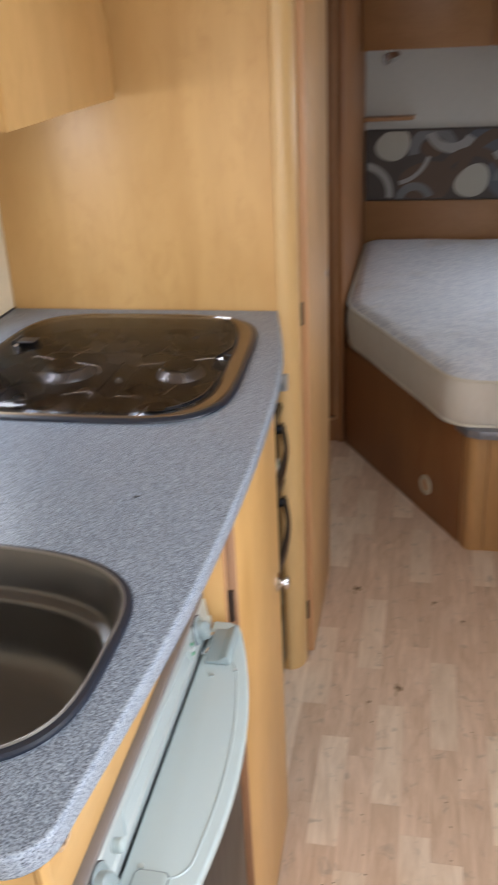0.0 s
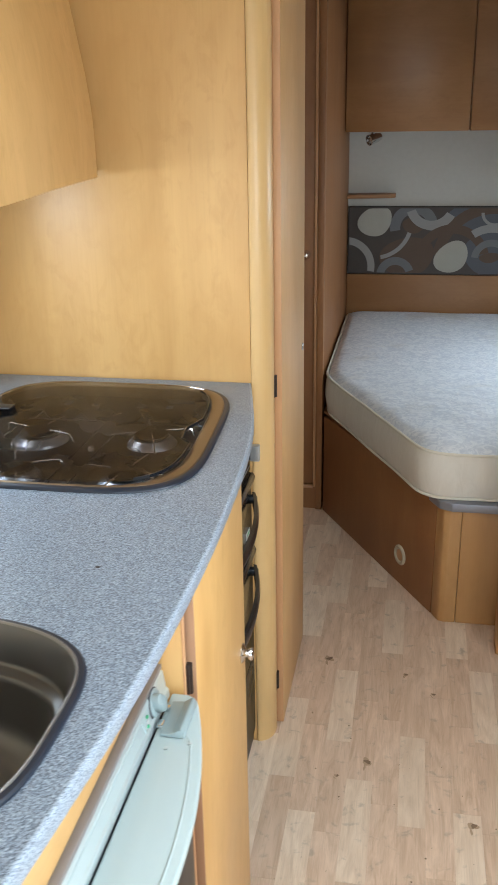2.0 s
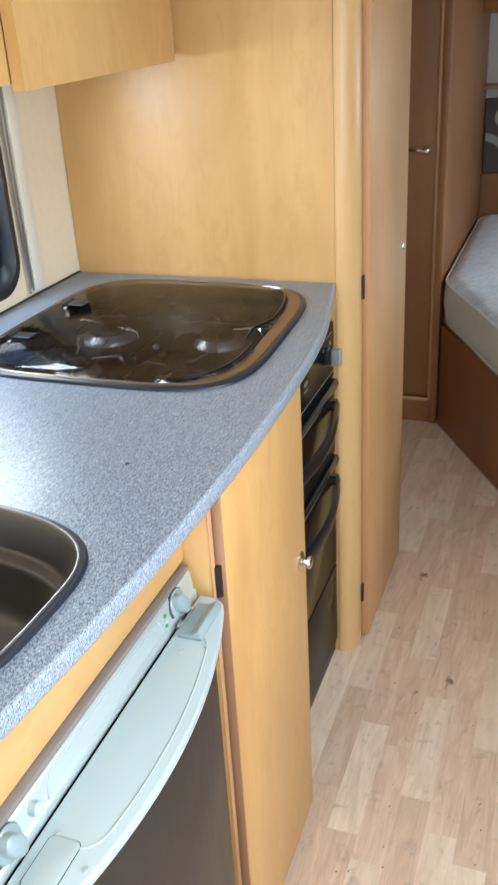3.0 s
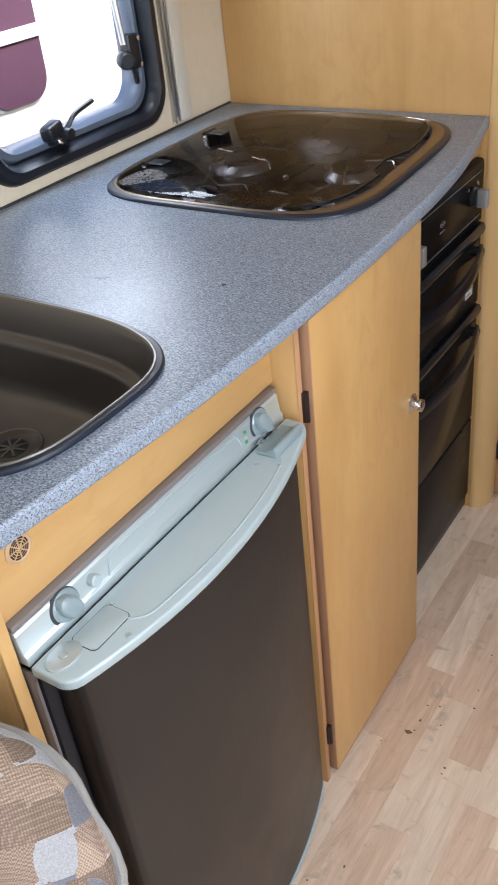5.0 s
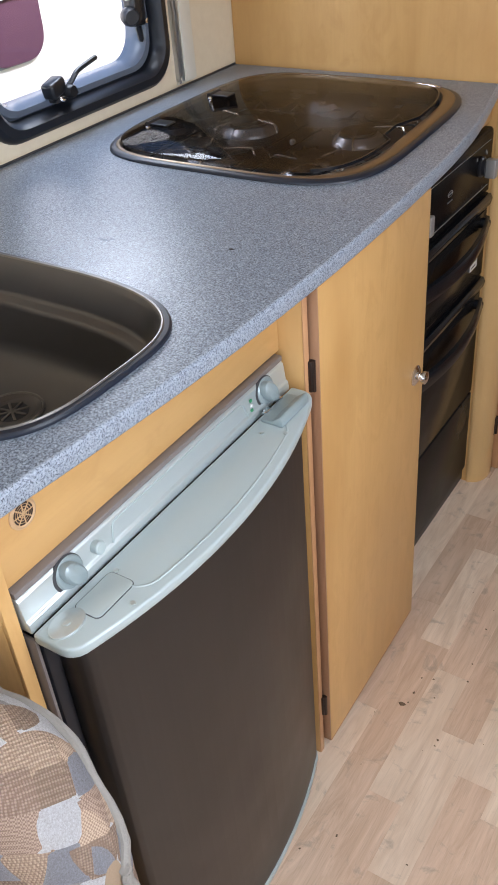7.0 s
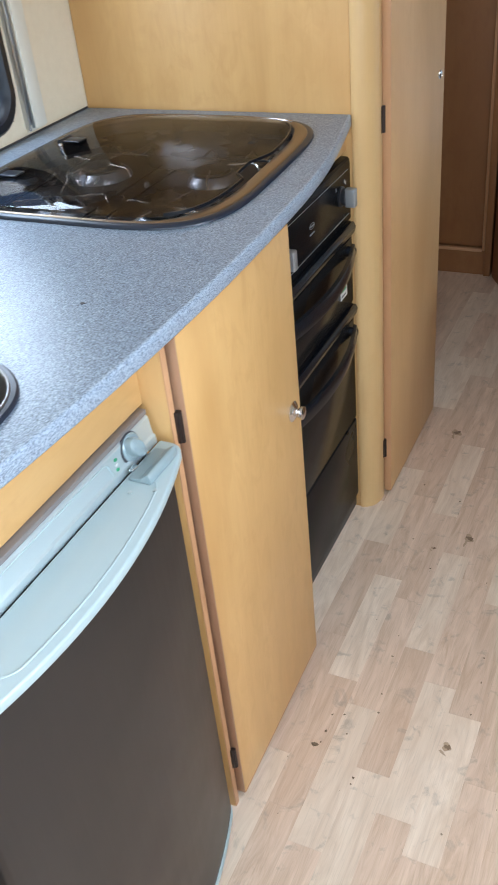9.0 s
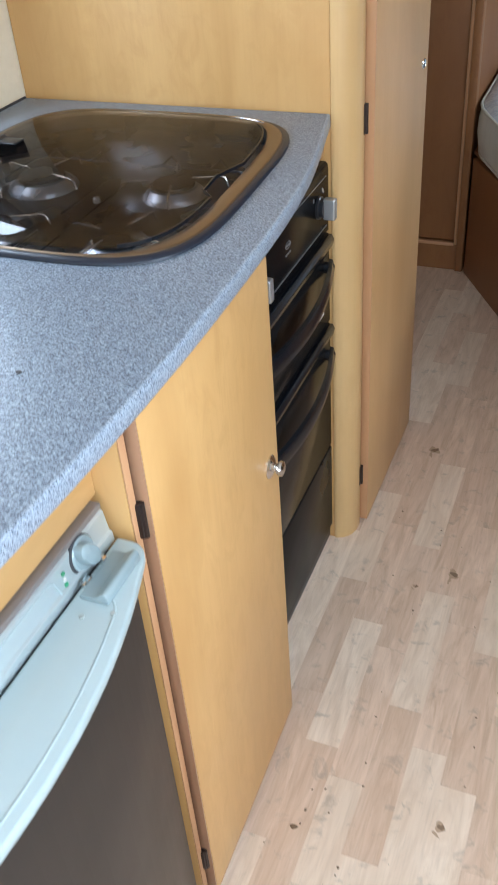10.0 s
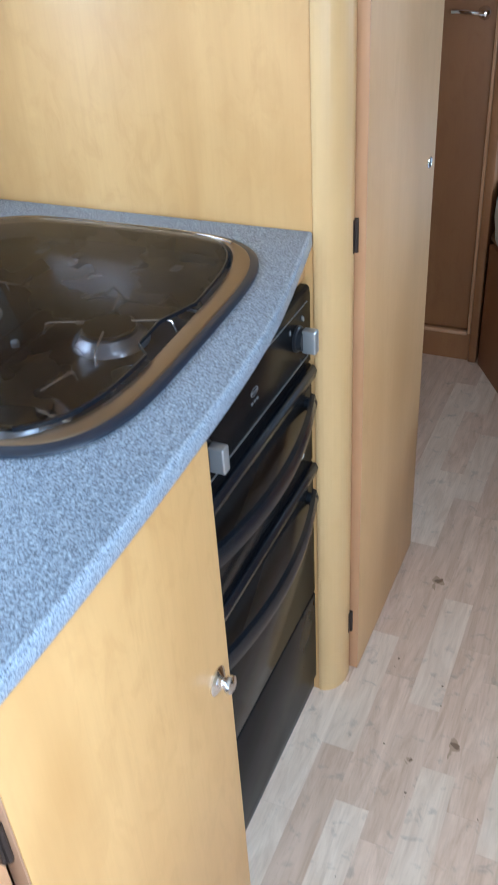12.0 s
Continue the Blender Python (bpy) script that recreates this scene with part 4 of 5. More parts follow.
def oven_door(name, z0, z1, handle):
    d = part(name, bx(OX - 0.019, OX + 0.0015, 1.6055, 2.0520, z0, z1, 0.003), OVEN_BLACK, oven)
    part("glass", bx(OX + 0.0018, OX + 0.0040, 1.617, 2.036, z0 + 0.010, z1 - 0.030, 0.0012), OVEN_GLASS, d, "smoked brown glass")
    part("top_trim", along_y([(OX + 0.0015, z1 - 0.028), (OX + 0.008, z1 - 0.022), (OX + 0.011, z1 - 0.010), (OX + 0.007, z1 - 0.001), (OX + 0.0015, z1 - 0.001)], 1.607, 2.0500, 0.0015), OVEN_TRIM, d)
    if handle:
        bow_handle(d, z1 - 0.050)
    return d


oven_door("grill_door", 0.535, 0.704, True)
od = oven_door("oven_door", 0.256, 0.531, True)
part("drawer", bx(OX - 0.019, OX + 0.0015, 1.6055, 2.0520, 0.042, 0.251, 0.003), OVEN_DRAWER, oven)
part("foot_strip", bx(OX - 0.019, OX - 0.004, 1.6055, 2.0520, 0.008, 0.041, 0.001), BLACK_RUBBER, oven)
lab = part("sticker", bx(OX + 0.0040, OX + 0.0050, 1.972, 2.006, 0.571, 0.595, 0), PRINT_WHITE, oven, "small white energy sticker")
part("print_bar", bx(OX + 0.0050, OX + 0.0054, 1.976, 2.002, 0.586, 0.591, 0), STICKER_GREEN, lab)
part("print_bar", bx(OX + 0.0050, OX + 0.0054, 1.976, 1.997, 0.576, 0.579, 0), FRIDGE_DARK, lab)

# ---- overhead locker above the worktop ----
locker = thing("overhead_locker", (-0.65, 1.3, 1.308), "maple overhead locker with a slanting front above the worktop", "locker")
FRONT_LINE = [(-0.541, 2.052), (-0.520, 1.78), (-0.488, 1.49), (-0.470, 1.2), (-0.465, 0.75)]
LEVELS = (1.316, 1.36, 1.39, 1.42, 1.45, 1.49, 1.54, 1.62, 1.75, 1.90)


def lean(z):
    """How far the locker's front falls back above its straight foot."""
    u = max(z - 1.37, 0.0)
    return 0.6 * u * u if u < 0.14 else 0.01176 + 0.168 * (u - 0.14)


part("body", rings([[(LEFT + 0.003, 2.052, z), *((x - 0.020 - lean(z), y, z) for x, y in FRONT_LINE), (LEFT + 0.003, 0.75, z)] for z in (*LEVELS, TOP - 0.003)]), MAPLE, locker)
for k, (ya, yb) in enumerate(((1.40, 2.046), (0.756, 1.394))):
    line = smooth_curve(FRONT_LINE[::-1], 6)
    pts = [p for p in line if ya < p[1] < yb]
    pr = [(x, y) for x, y in pts]
    d = part("locker_door", rings([[(x - lean(z), y, z) for x, y in pr] + [(x - 0.018 - lean(z), y, z) for x, y in pr[::-1]] for z in (1.308, *LEVELS[1:])]), MAPLE, locker)

# ---- wardrobe beside the worktop ----
ward = thing("wardrobe", (-0.5, 2.28, 0.0), "tall maple wardrobe with rounded corner post and narrow door", "wardrobe")
part("side_panel", bx(LEFT + 0.002, -0.2530, 2.055, 2.073, 0.0, TOP - 0.002, 0.001), MAPLE, ward, "broad maple panel behind the worktop")
post = [(-0.2525, 2.054), *((-0.252 + 0.038 * math.sin(radians(a)), 2.100 - 0.0475 * math.cos(radians(a))) for a in range(0, 91, 9)), (-0.2140, 2.1125), (-0.2525, 2.1125)]
part("corner_post", prism(post, 0.0, TOP - 0.002, 0.0008), PALE_TRIM, ward, "pale rounded corner post")
part("back_panel", bx(LEFT + 0.002, -0.222, 2.506, 2.522, 0.0, TOP - 0.002, 0.001), DIM_BROWN, ward)
part("inner_stile", bx(-0.236, -0.2215, 2.150, 2.505, 0.0, TOP - 0.002, 0.0), MAPLE, ward)
wd = part("door", bx(-0.2185, -0.1990, 2.1205, 2.5000, 0.012, TOP - 0.03, 0.0018), SHADED_MAPLE, ward)
part("door_edge_tape", bx(-0.2183, -0.1992, 2.1175, 2.1203, 0.0125, TOP - 0.0305, 0.0006), EDGE, wd, "pinkish brown edge tape")
for z in (0.876, 0.137):
    part("hinge", join(bx(-0.2165, -0.2130, 2.106, 2.1175, z - 0.024, z + 0.024, 0.001), tube([(-0.2125, 2.1150, z - 0.024), (-0.2125, 2.1150, z + 0.024)], 0.0036, 8)), HINGE_BROWN, wd, "dark brown butt hinge")
LK = Matrix.Translation((-0.1990, 2.462, 0.873)) @ toward((1, 0, 0))
lk = part("lock", lathe([(0.009, 0), (0.009, 0.0012), (0.0075, 0.0022), (0.006, 0.0012), (0, 0.0012)], LK @ Matrix.Diagonal((1.6, 1, 1, 1)), 20), CHROME, wd, "small chrome key plate")
part("keyhole", bx(-0.1990 + 0.0013, -0.1990 + 0.0018, 2.4605, 2.4635, 0.868, 0.878, 0), BLACK_PLASTIC, lk)

# ---- washroom wall and door at the end of the aisle ----
WY = 3.385
single("wall_washroom", join(bx(LEFT, -0.755, WY, WY + 0.03, 0, TOP, 0), bx(-0.755, -0.262, WY, WY + 0.03, 0, 0.095, 0), bx(-0.755, -0.262, WY, WY + 0.03, 1.86, TOP, 0), bx(-0.262, -0.2385, WY - 0.012, WY + 0.03, 0, TOP, 0.003)), DIM_BROWN, "brown wood washroom partition at the aisle's end", "wall", kind="structure")
single("wall_bedside", bx(-0.262, -0.2405, WY + 0.031, BACK, 0, TOP, 0.001), DIM_BROWN, "brown wood panel beside the bed", "wall", kind="structure")
wash = thing("door_1", (-0.51, WY, 0.10), "closed brown wood washroom door with a chrome lever", "door", kind="structure")
part("leaf", bx(-0.750, -0.2665, WY + 0.006, WY + 0.026, 0.1, 1.855, 0.002), DIM_BROWN, wash)
part("frame_strip", join(bx(-0.272, -0.2625, WY - 0.008, WY + 0.006, 0.09, 1.86, 0.003), bx(-0.755, -0.2725, WY - 0.008, WY + 0.006, 0.084, 0.096, 0.003)), EDGE, wash)
lever = part("lever", join(lathe([(0.016, 0), (0.016, 0.004), (0.012, 0.010), (0.008, 0.022), (0, 0.024)], Matrix.Translation((-0.302, WY + 0.005, 0.952)) @ toward((0, -1, 0)), 20), tube(smooth_curve([(-0.302, WY - 0.016, 0.952), (-0.322, WY - 0.024, 0.955), (-0.350, WY - 0.026, 0.958), (-0.378, WY - 0.022, 0.957)], 5), 0.0055, 10)), CHROME, wash, "chrome lever handle")

# ---- bed ----
HEAD, FOOT, DIAG, SIDE = BACK - 0.03, 2.655, 0.185, 3.385
bed = thing("bed", (0.5, 3.5, 0.0), "fixed caravan bed base of brown wood with a cut corner", "bed")
dx, dy = -0.2385 - DIAG, SIDE - FOOT
ln = math.hypot(dx, dy)
nx, ny = -dy / ln, dx / ln
if nx > 0:
    nx, ny = -nx, -ny


def diag(u, depth):
    return (DIAG + dx * u - nx * depth, FOOT + dy * u - ny * depth)


# Coloured darker than the foot panel, as this side faces away from the light.
part("side_panel", prism([diag(0.06, 0), diag(0.985, 0), diag(0.985, 0.016), diag(0.06, 0.016)], 0.0, 0.375), DIM_BROWN, bed, "slanting side panel, its brown darkened for the shaded side")
part("corner_post", prism([diag(0.058, 0.001), diag(0.02, -0.002), (DIAG - 0.004, FOOT + 0.004), (DIAG + 0.012, FOOT - 0.002), (DIAG + 0.045, FOOT), (DIAG + 0.045, FOOT + 0.03), diag(0.058, 0.03)], 0.0, 0.376, 0.003, 3), COPPER, bed, "paler rounded corner post")
part("foot_panel", bx(DIAG + 0.046, 1.27, FOOT + 0.001, FOOT + 0.017, 0.0, 0.375), COPPER, bed)
part("bed_board", prism([diag(0.0, 0.02), (RIGHT - 0.003, FOOT + 0.02), (RIGHT - 0.003, HEAD), (-0.235, HEAD), (-0.235, SIDE + 0.02)], 0.376, 0.386, 0.001), DIM_BROWN_FLAT, bed)
part("foot_lip", prism([diag(0.11, 0.008), diag(0.085, -0.014), diag(0.01, -0.017), (DIAG + 0.015, FOOT - 0.017), (1.26, FOOT - 0.016), (1.26, FOOT + 0.018), (DIAG + 0.01, FOOT + 0.018), diag(0.11, 0.015)], 0.3640, 0.3900, 0.004), LIP, bed, "grey metal lip under the mattress")
vm = Vector((*diag(0.285, 0), 0.102))
bv = part("vent", lathe([(0.033, 0), (0.033, 0.003), (0.029, 0.007), (0.022, 0.006), (0.019, 0.002), (0.0, 0.002)], Matrix.Translation(vm) @ toward((nx, ny, 0)), 28), VENT_CREAM, bed, "round cream air vent")
part("vent_grille", lathe([(0.0185, 0.002), (0.0185, 0.0035), (0.0, 0.004)], Matrix.Translation(vm) @ toward((nx, ny, 0)), 20), EDGE, bv)

mat = thing("mattress", (0.5, 3.5, 0.39), "off-white quilted mattress with cut corner, faintly stained, bare", "mattress")
OUTER = [(-0.226, 3.372), (0.122, 2.662), (1.262, 2.662), (1.262, HEAD - 0.01), (-0.226, HEAD - 0.01)]


def rounded_poly(poly, r, seg=6):
    out, n = [], len(poly)
    for i in range(n):
        p, a, c = Vector(poly[i]), Vector(poly[i - 1]), Vector(poly[(i + 1) % n])
        d0, d1 = (a - p).normalized(), (c - p).normalized()
        for k in range(seg + 1):
            u = k / seg
            q = (p + d0 * r) * (1 - u) ** 2 + p * (2 * u * (1 - u)) + (p + d1 * r) * u * u
            out.append((q.x, q.y))
    return out


base_loop = rounded_poly(OUTER, 0.07)
dense = []
for (xa, ya), (xb, yb) in zip(base_loop, base_loop[1:] + base_loop[:1]):
    k = max(1, int(math.hypot(xb - xa, yb - ya) / 0.04))
    dense += [(xa + (xb - xa) * i / k, ya + (yb - ya) * i / k) for i in range(k)]
MC = (0.55, 3.55)


def shrink(d, z, wave=0.0):
    out = []
    for x, y in dense:
        r = math.hypot(x - MC[0], y - MC[1])
        w = wave * noise.noise((x * 6, y * 6, z * 9))
        out.append((x + (MC[0] - x) * d / r, y + (MC[1] - y) * d / r, z + w))
    return out


part("border", rings([shrink(d, z, 0.003) for d, z in ((0.016, 0.392), (0.004, 0.396), (-0.002, 0.41), (-0.008, 0.45), (-0.007, 0.49), (0.0, 0.522), (0.004, 0.527))], True, False), BORDER, mat, "cream padded side border", 70)
part("quilted_top", rings([shrink(d, z, w) for d, z, w in ((0.005, 0.527, 0.003), (0.02, 0.539, 0.003), (0.05, 0.546, 0.004), (0.12, 0.550, 0.005), (0.25, 0.552, 0.006), (0.45, 0.552, 0.006), (0.65, 0.552, 0.005))], False, True), MATTRESS, mat, "bluish white quilted top", 70)
part("piping", tube(shrink(-0.001, 0.527, 0.003), 0.0045, 8, True), PIPING, mat)
part("piping", tube(shrink(0.003, 0.396, 0.003), 0.0045, 8, True), PIPING, mat)

# ---- head of the bed ----
head = thing("headboard", (0.4, BACK, 0.39), "brown wood headboard rail behind the mattress", "headboard")
part("board", bx(-0.239, RIGHT - 0.002, BACK - 0.022, BACK - 0.001, 0.30, 0.704, 0.002), DIM_BROWN_FLAT, head)
pad = thing("padded_panel", (0.4, BACK, 0.706), "padded wall panel in taupe cloth printed with circles", "padded panel")
PZ0, PZ1, PX0, PX1 = 0.7065, 1.006, -0.237, 1.20
part("pad", bx(PX0, PX1, BACK - 0.032, BACK - 0.001, PZ0, PZ1, 0.008, 3), PRINT["ground"], pad)
layer = [0]


def printed(name, pts, mat):
    """A flat printed shape on the pad, cut off at its edges."""
    layer[0] += 1
    y = BACK - 0.0322 - 0.00025 * layer[0]
    pts = [(min(max(x, PX0 + 0.008), PX1 - 0.008), min(max(z, PZ0 + 0.008), PZ1 - 0.008)) for x, z in pts]
    bm = bmesh.new()
    f = bm.faces.new([bm.verts.new((x, y, z)) for x, z in pts])
    bmesh.ops.remove_doubles(bm, verts=bm.verts, dist=1e-5)
    part(name, bm, mat, pad, "", 0)


def egg(x, z, a, c, turn):
    out = []
    for k in range(28):
        u = 2 * math.pi * k / 28
        px, pz = a * math.cos(u) * (1 + 0.18 * math.sin(u)), c * math.sin(u)
        out.append((x + px * math.cos(turn) - pz * math.sin(turn), z + px * math.sin(turn) + pz * math.cos(turn)))
    return out


def arc(x, z, r0, r1, a0, a1):
    n = 28
    o = [(x + r1 * math.cos(radians(a0 + (a1 - a0) * k / n)), z + r1 * math.sin(radians(a0 + (a1 - a0) * k / n))) for k in range(n + 1)]
    i = [(x + r0 * math.cos(radians(a0 + (a1 - a0) * k / n)), z + r0 * math.sin(radians(a0 + (a1 - a0) * k / n))) for k in range(n, -1, -1)]
    return o + i


for turn in range(2):
    s = 0.66 * turn
    printed("print_disc", egg(0.03 + s, 0.78, 0.12, 0.09, 0.2), PRINT["brown"])
    printed("print_disc", egg(0.32 + s, 0.96, 0.12, 0.075, 0.2), PRINT["slate"])
    printed("print_ring", arc(0.40 + s, 0.76, 0.215, 0.262, 10, 172), PRINT["brown"])
    printed("print_disc", egg(0.405 + s, 0.80, 0.125, 0.105, 0.1), PRINT["slate"])
    printed("print_ring", arc(-0.115 + s, 0.94, 0.150, 0.168, -80, 25), PRINT["pale"])
    printed("print_ring", arc(0.055 + s, 0.915, 0.060, 0.105, -10, 190), PRINT["grey"])
    printed("print_disc", egg(0.055 + s, 0.925, 0.050, 0.036, 0.1), PRINT["brown"])
    printed("print_ring", arc(0.13 + s, 1.02, 0.075, 0.115, 200, 330), PRINT["pale"])
    printed("print_ring", arc(0.225 + s, 0.765, 0.125, 0.165, 15, 170), PRINT["brown"])
    printed("print_ring", arc(-0.02 + s, 0.70, 0.05, 0.085, 20, 170), PRINT["grey"])
    printed("print_ring", arc(-0.245 + s, 0.74, 0.10, 0.132, -10, 85), PRINT["pale"])
    printed("print_ring", arc(0.395 + s, 0.77, 0.125, 0.160, 12, 125), PRINT["pale"])
    printed("print_ring", arc(0.395 + s, 0.78, 0.055, 0.085, 15, 175), PRINT["grey"])
    printed("print_disc", egg(0.39 + s, 0.785, 0.045, 0.022, 0.1), PRINT["brown"])
    printed("print_ring", arc(0.40 + s, 0.98, 0.045, 0.058, 180, 350), PRINT["pale"])
    printed("print_egg", egg(-0.115 + s, 0.940, 0.078, 0.064, 0.5), PRINT["cream"])
    printed("print_egg", egg(0.226 + s, 0.785, 0.080, 0.064, 0.7), PRINT["cream"])

bl = thing("bed_lockers", (0.4, BACK - 0.28, 1.325), "row of brown wood lockers over the bed head", "locker")
part("body", bx(-0.2385, RIGHT - 0.003, BACK - 0.265, BACK - 0.001, 1.328, TOP - 0.003, 0.001), DIM_BROWN, bl)
for x0, x1 in ((-0.236, 0.253), (0.258, 0.747), (0.752, 1.24)):
    part("locker_door", bx(x0, x1, BACK - 0.284, BACK - 0.266, 1.325, 1.90, 0.0025), DIM_BROWN_FLAT, bl)
for x in (-0.135, 0.440):
    sp = thing("reading_lamp", (x, BACK - 0.17, 1.325), "small chrome spotlight under the bed lockers, off", "lamp", "bed spotlights")
    part("mount", lathe([(0.014, 0), (0.014, -0.006), (0.006, -0.008), (0.005, -0.020), (0, -0.020)], Matrix.Translation((x, BACK - 0.17, 1.327)), 16), CHROME, sp)
    m = Matrix.Translation((x + 0.012, BACK - 0.185, 1.297)) @ toward((-0.8 if x < 0 else 0.8, -0.7, -0.25))
    part("shade", lathe([(0.006, -0.036), (0.014, -0.030), (0.019, -0.010), (0.022, 0.030), (0.020, 0.031), (0.016, 0.012), (0, 0.010)], m, 22), CHROME, sp)
sh = single("corner_shelf", prism([(-0.2395, BACK - 0.001), (-0.2395, BACK - 0.10), (-0.05, BACK - 0.075), (-0.03, BACK - 0.05), (-0.03, BACK - 0.001)], 1.045, 1.062, 0.003), DIM_BROWN_FLAT, "small brown wood shelf beside the bed head", "shelf")

# ---- partition, cabinet and blind across the aisle ----
PY = 2.552
single("wall_partition", bx(0.3625, RIGHT, PY, PY + 0.022, 0, TOP, 0.001), COPPER, "maple partition panel at the foot of the bed", "wall", kind="structure")
jamb = thing("door_jamb", (0.35, 2.53, 0.0), "brown wood jamb post with rounded edge", "door jamb", kind="structure")
part("post", prism(rounded_poly([(0.336, 2.508), (0.362, 2.508), (0.362, 2.585), (0.336, 2.585)], 0.008, 4), 0, TOP - 0.002, 0.0), COPPER, jamb)
part("wall_rail", bx(0.385, RIGHT - 0.002, PY - 0.014, PY - 0.0005, 1.250, 1.266, 0.003), COPPER, jamb, "narrow wood rail on the panel")

bl2 = thing("slatted_blind", (0.8, PY, 0.73), "lowered orange-brown wooden slatted blind on the partition", "blind")
part("head_box", bx(0.480, 1.24, PY - 0.040, PY - 0.002, 1.208, 1.246, 0.005), BLIND, bl2)
for k in range(20):
    z = 0.772 + k * 0.0222
    bm = rings([[(x, PY - 0.012 + dx2, z + dz2) for dx2, dz2 in ((0.004, -0.011), (-0.006, -0.0095), (-0.0095, -0.002), (-0.008, 0.006), (-0.001, 0.0115), (0.004, 0.0112))] for x in (0.474, 1.236)])
    part("slat", bm, BLIND, bl2, "", 50)
part("bottom_bar", bx(0.470, 1.238, PY - 0.032, PY - 0.004, 0.728, 0.758, 0.005), BLIND, bl2)
part("pull_strip", bx(0.512, 0.62, PY - 0.0335, PY - 0.0305, 0.757, 0.7605, 0.0006), PRINT_WHITE, bl2, "white plastic pull strip")

hook = thing("coat_hook", (0.432, PY, 0.70), "chrome double coat hook on the partition", "hook")
part("hook_plate", turned(prism(rounded_rect(-0.009, 0.009, -0.016, 0.016, 0.008), 0, 0.005, 0.001), Matrix.Translation((0.432, PY, 0.712)) @ Matrix.Rotation(radians(90), 4, "X")), CHROME, hook)
for s in (-1, 1):
    part("prong", tube(smooth_curve([(0.432, PY - 0.004, 0.706), (0.432 + s * 0.008, PY - 0.016, 0.698), (0.432 + s * 0.020, PY - 0.024, 0.696), (0.432 + s * 0.027, PY - 0.026, 0.704)], 5), 0.0038, 8), CHROME, hook)
    part("prong_tip", lathe([(0, -0.005), (0.004, -0.004), (0.0052, 0), (0.004, 0.004), (0, 0.005)], Matrix.Translation((0.432 + s * 0.0275, PY - 0.026, 0.706)), 12), CHROME, hook)

side = thing("side_cabinet", (0.9, 2.34, 0.0), "brown wood side cabinet with rounded post and door", "cabinet")
part("body", bx(0.532, RIGHT - 0.003, 2.150, PY - 0.003, 0.0, 0.688, 0.001), COPPER, side)
part("top", prism(rounded_poly([(0.500, 2.125), (RIGHT - 0.003, 2.125), (RIGHT - 0.003, PY - 0.003), (0.500, PY - 0.003)], 0.03), 0.690, 0.712, 0.003), BLIND, side, "orange-brown top")
sd = part("door", bx(0.510, 0.529, 2.212, PY - 0.006, 0.012, 0.684, 0.002), DIM_BROWN, side)
part("door_edge_tape", bx(0.5102, 0.5288, 2.208, 2.2115, 0.0125, 0.6835, 0.0006), EDGE, sd)
part("handle", tube(smooth_curve([(0.510, 2.250, 0.570), (0.492, 2.250, 0.566), (0.483, 2.250, 0.545), (0.481, 2.250, 0.530), (0.483, 2.250, 0.515), (0.492, 2.250, 0.494), (0.510, 2.250, 0.490)], 5), 0.0042, 10), CHROME, sd, "chrome bow handle")
part("corner_post", prism([(0.575, 2.140), (0.5315, 2.205), *((0.570 - 0.046 * math.cos(radians(a)), 2.186 - 0.050 * math.sin(radians(a))) for a in range(0, 91, 10))], 0.0, 0.688, 0.0), PALE_TRIM, side, "pale rounded post")
part("front_panel", bx(0.578, RIGHT - 0.003, 2.134, 2.149, 0.0, 0.688, 0.001), FRIDGE_PANEL, side, "dark brown front")

# ---- lounge seat with patchwork cushion ----
sofa = thing("bench_seat", (-0.45, 0.1, 0.0), "maple boxed lounge bench beside the kitchen cabinet", "bench")
part("base", bx(LEFT + 0.003, -0.10, -1.2, 0.752, 0.0, 0.30, 0.003), MAPLE, sofa)
part("seat_cushion", bx(LEFT + 0.006, -0.085, -1.18, 0.750, 0.301, 0.43, 0.03, 4), TAN_CLOTH, sofa)

cushion = thing("back_cushion", (-0.45, 0.68, 0.43), "patchwork grey and brown cloth back cushion with piping", "cushion")
CW, CZ0, CZ1, CY0, CY1 = (-0.80, -0.046), 0.432, 0.771, 0.60, 0.735


def cushion_point(u, w):
    """A place on the cushion's front and top: u runs along x, w from the front's foot over the crest to the back."""
    x = CW[0] + (CW[1] - CW[0]) * u
    edge = min(u, 1 - u) * (CW[1] - CW[0])
    drop = 0.10 * max(0.0, 1 - edge / 0.12) ** 2.2
    puff = 0.22 + 0.78 * min(1.0, edge / 0.09) ** 0.5
    a = w * math.pi
    hy = (CY1 - CY0) / 2
    y = (CY0 + CY1) / 2 - hy * puff * math.copysign(abs(math.cos(a)) ** 0.55, math.cos(a))
    z = CZ0 + (CZ1 - drop - CZ0) * abs(math.sin(a)) ** 0.45
    k = 0.006 * noise.noise((x * 9, y * 9, z * 9)) + 0.003 * noise.noise((x * 27, y * 27, z * 27))
    return Vector((x, y + k, z + k))


NU, NW = 90, 60
grid = [[cushion_point(i / NU, j / NW) for j in range(NW + 1)] for i in range(NU + 1)]


part("cover", rings([grid[i] for i in range(NU + 1)], closed=False), CLOTH, cushion, "patchwork woven cover", 80)
bm = bmesh.new()
bm.faces.new([bm.verts.new(p) for p in grid[NU]])
part("end_gusset", bm, TAN_CLOTH, cushion)
part("piping", tube([grid[i][42] + Vector((0.004 * noise.noise((i * 0.31, 7.7, 0)), 0.010 * noise.noise((i * 0.23, 3.1, 0)), 0.002)) for i in range(1, NU + 1)], 0.0052, 8), GREY_CLOTH, cushion, "grey wavy piping")

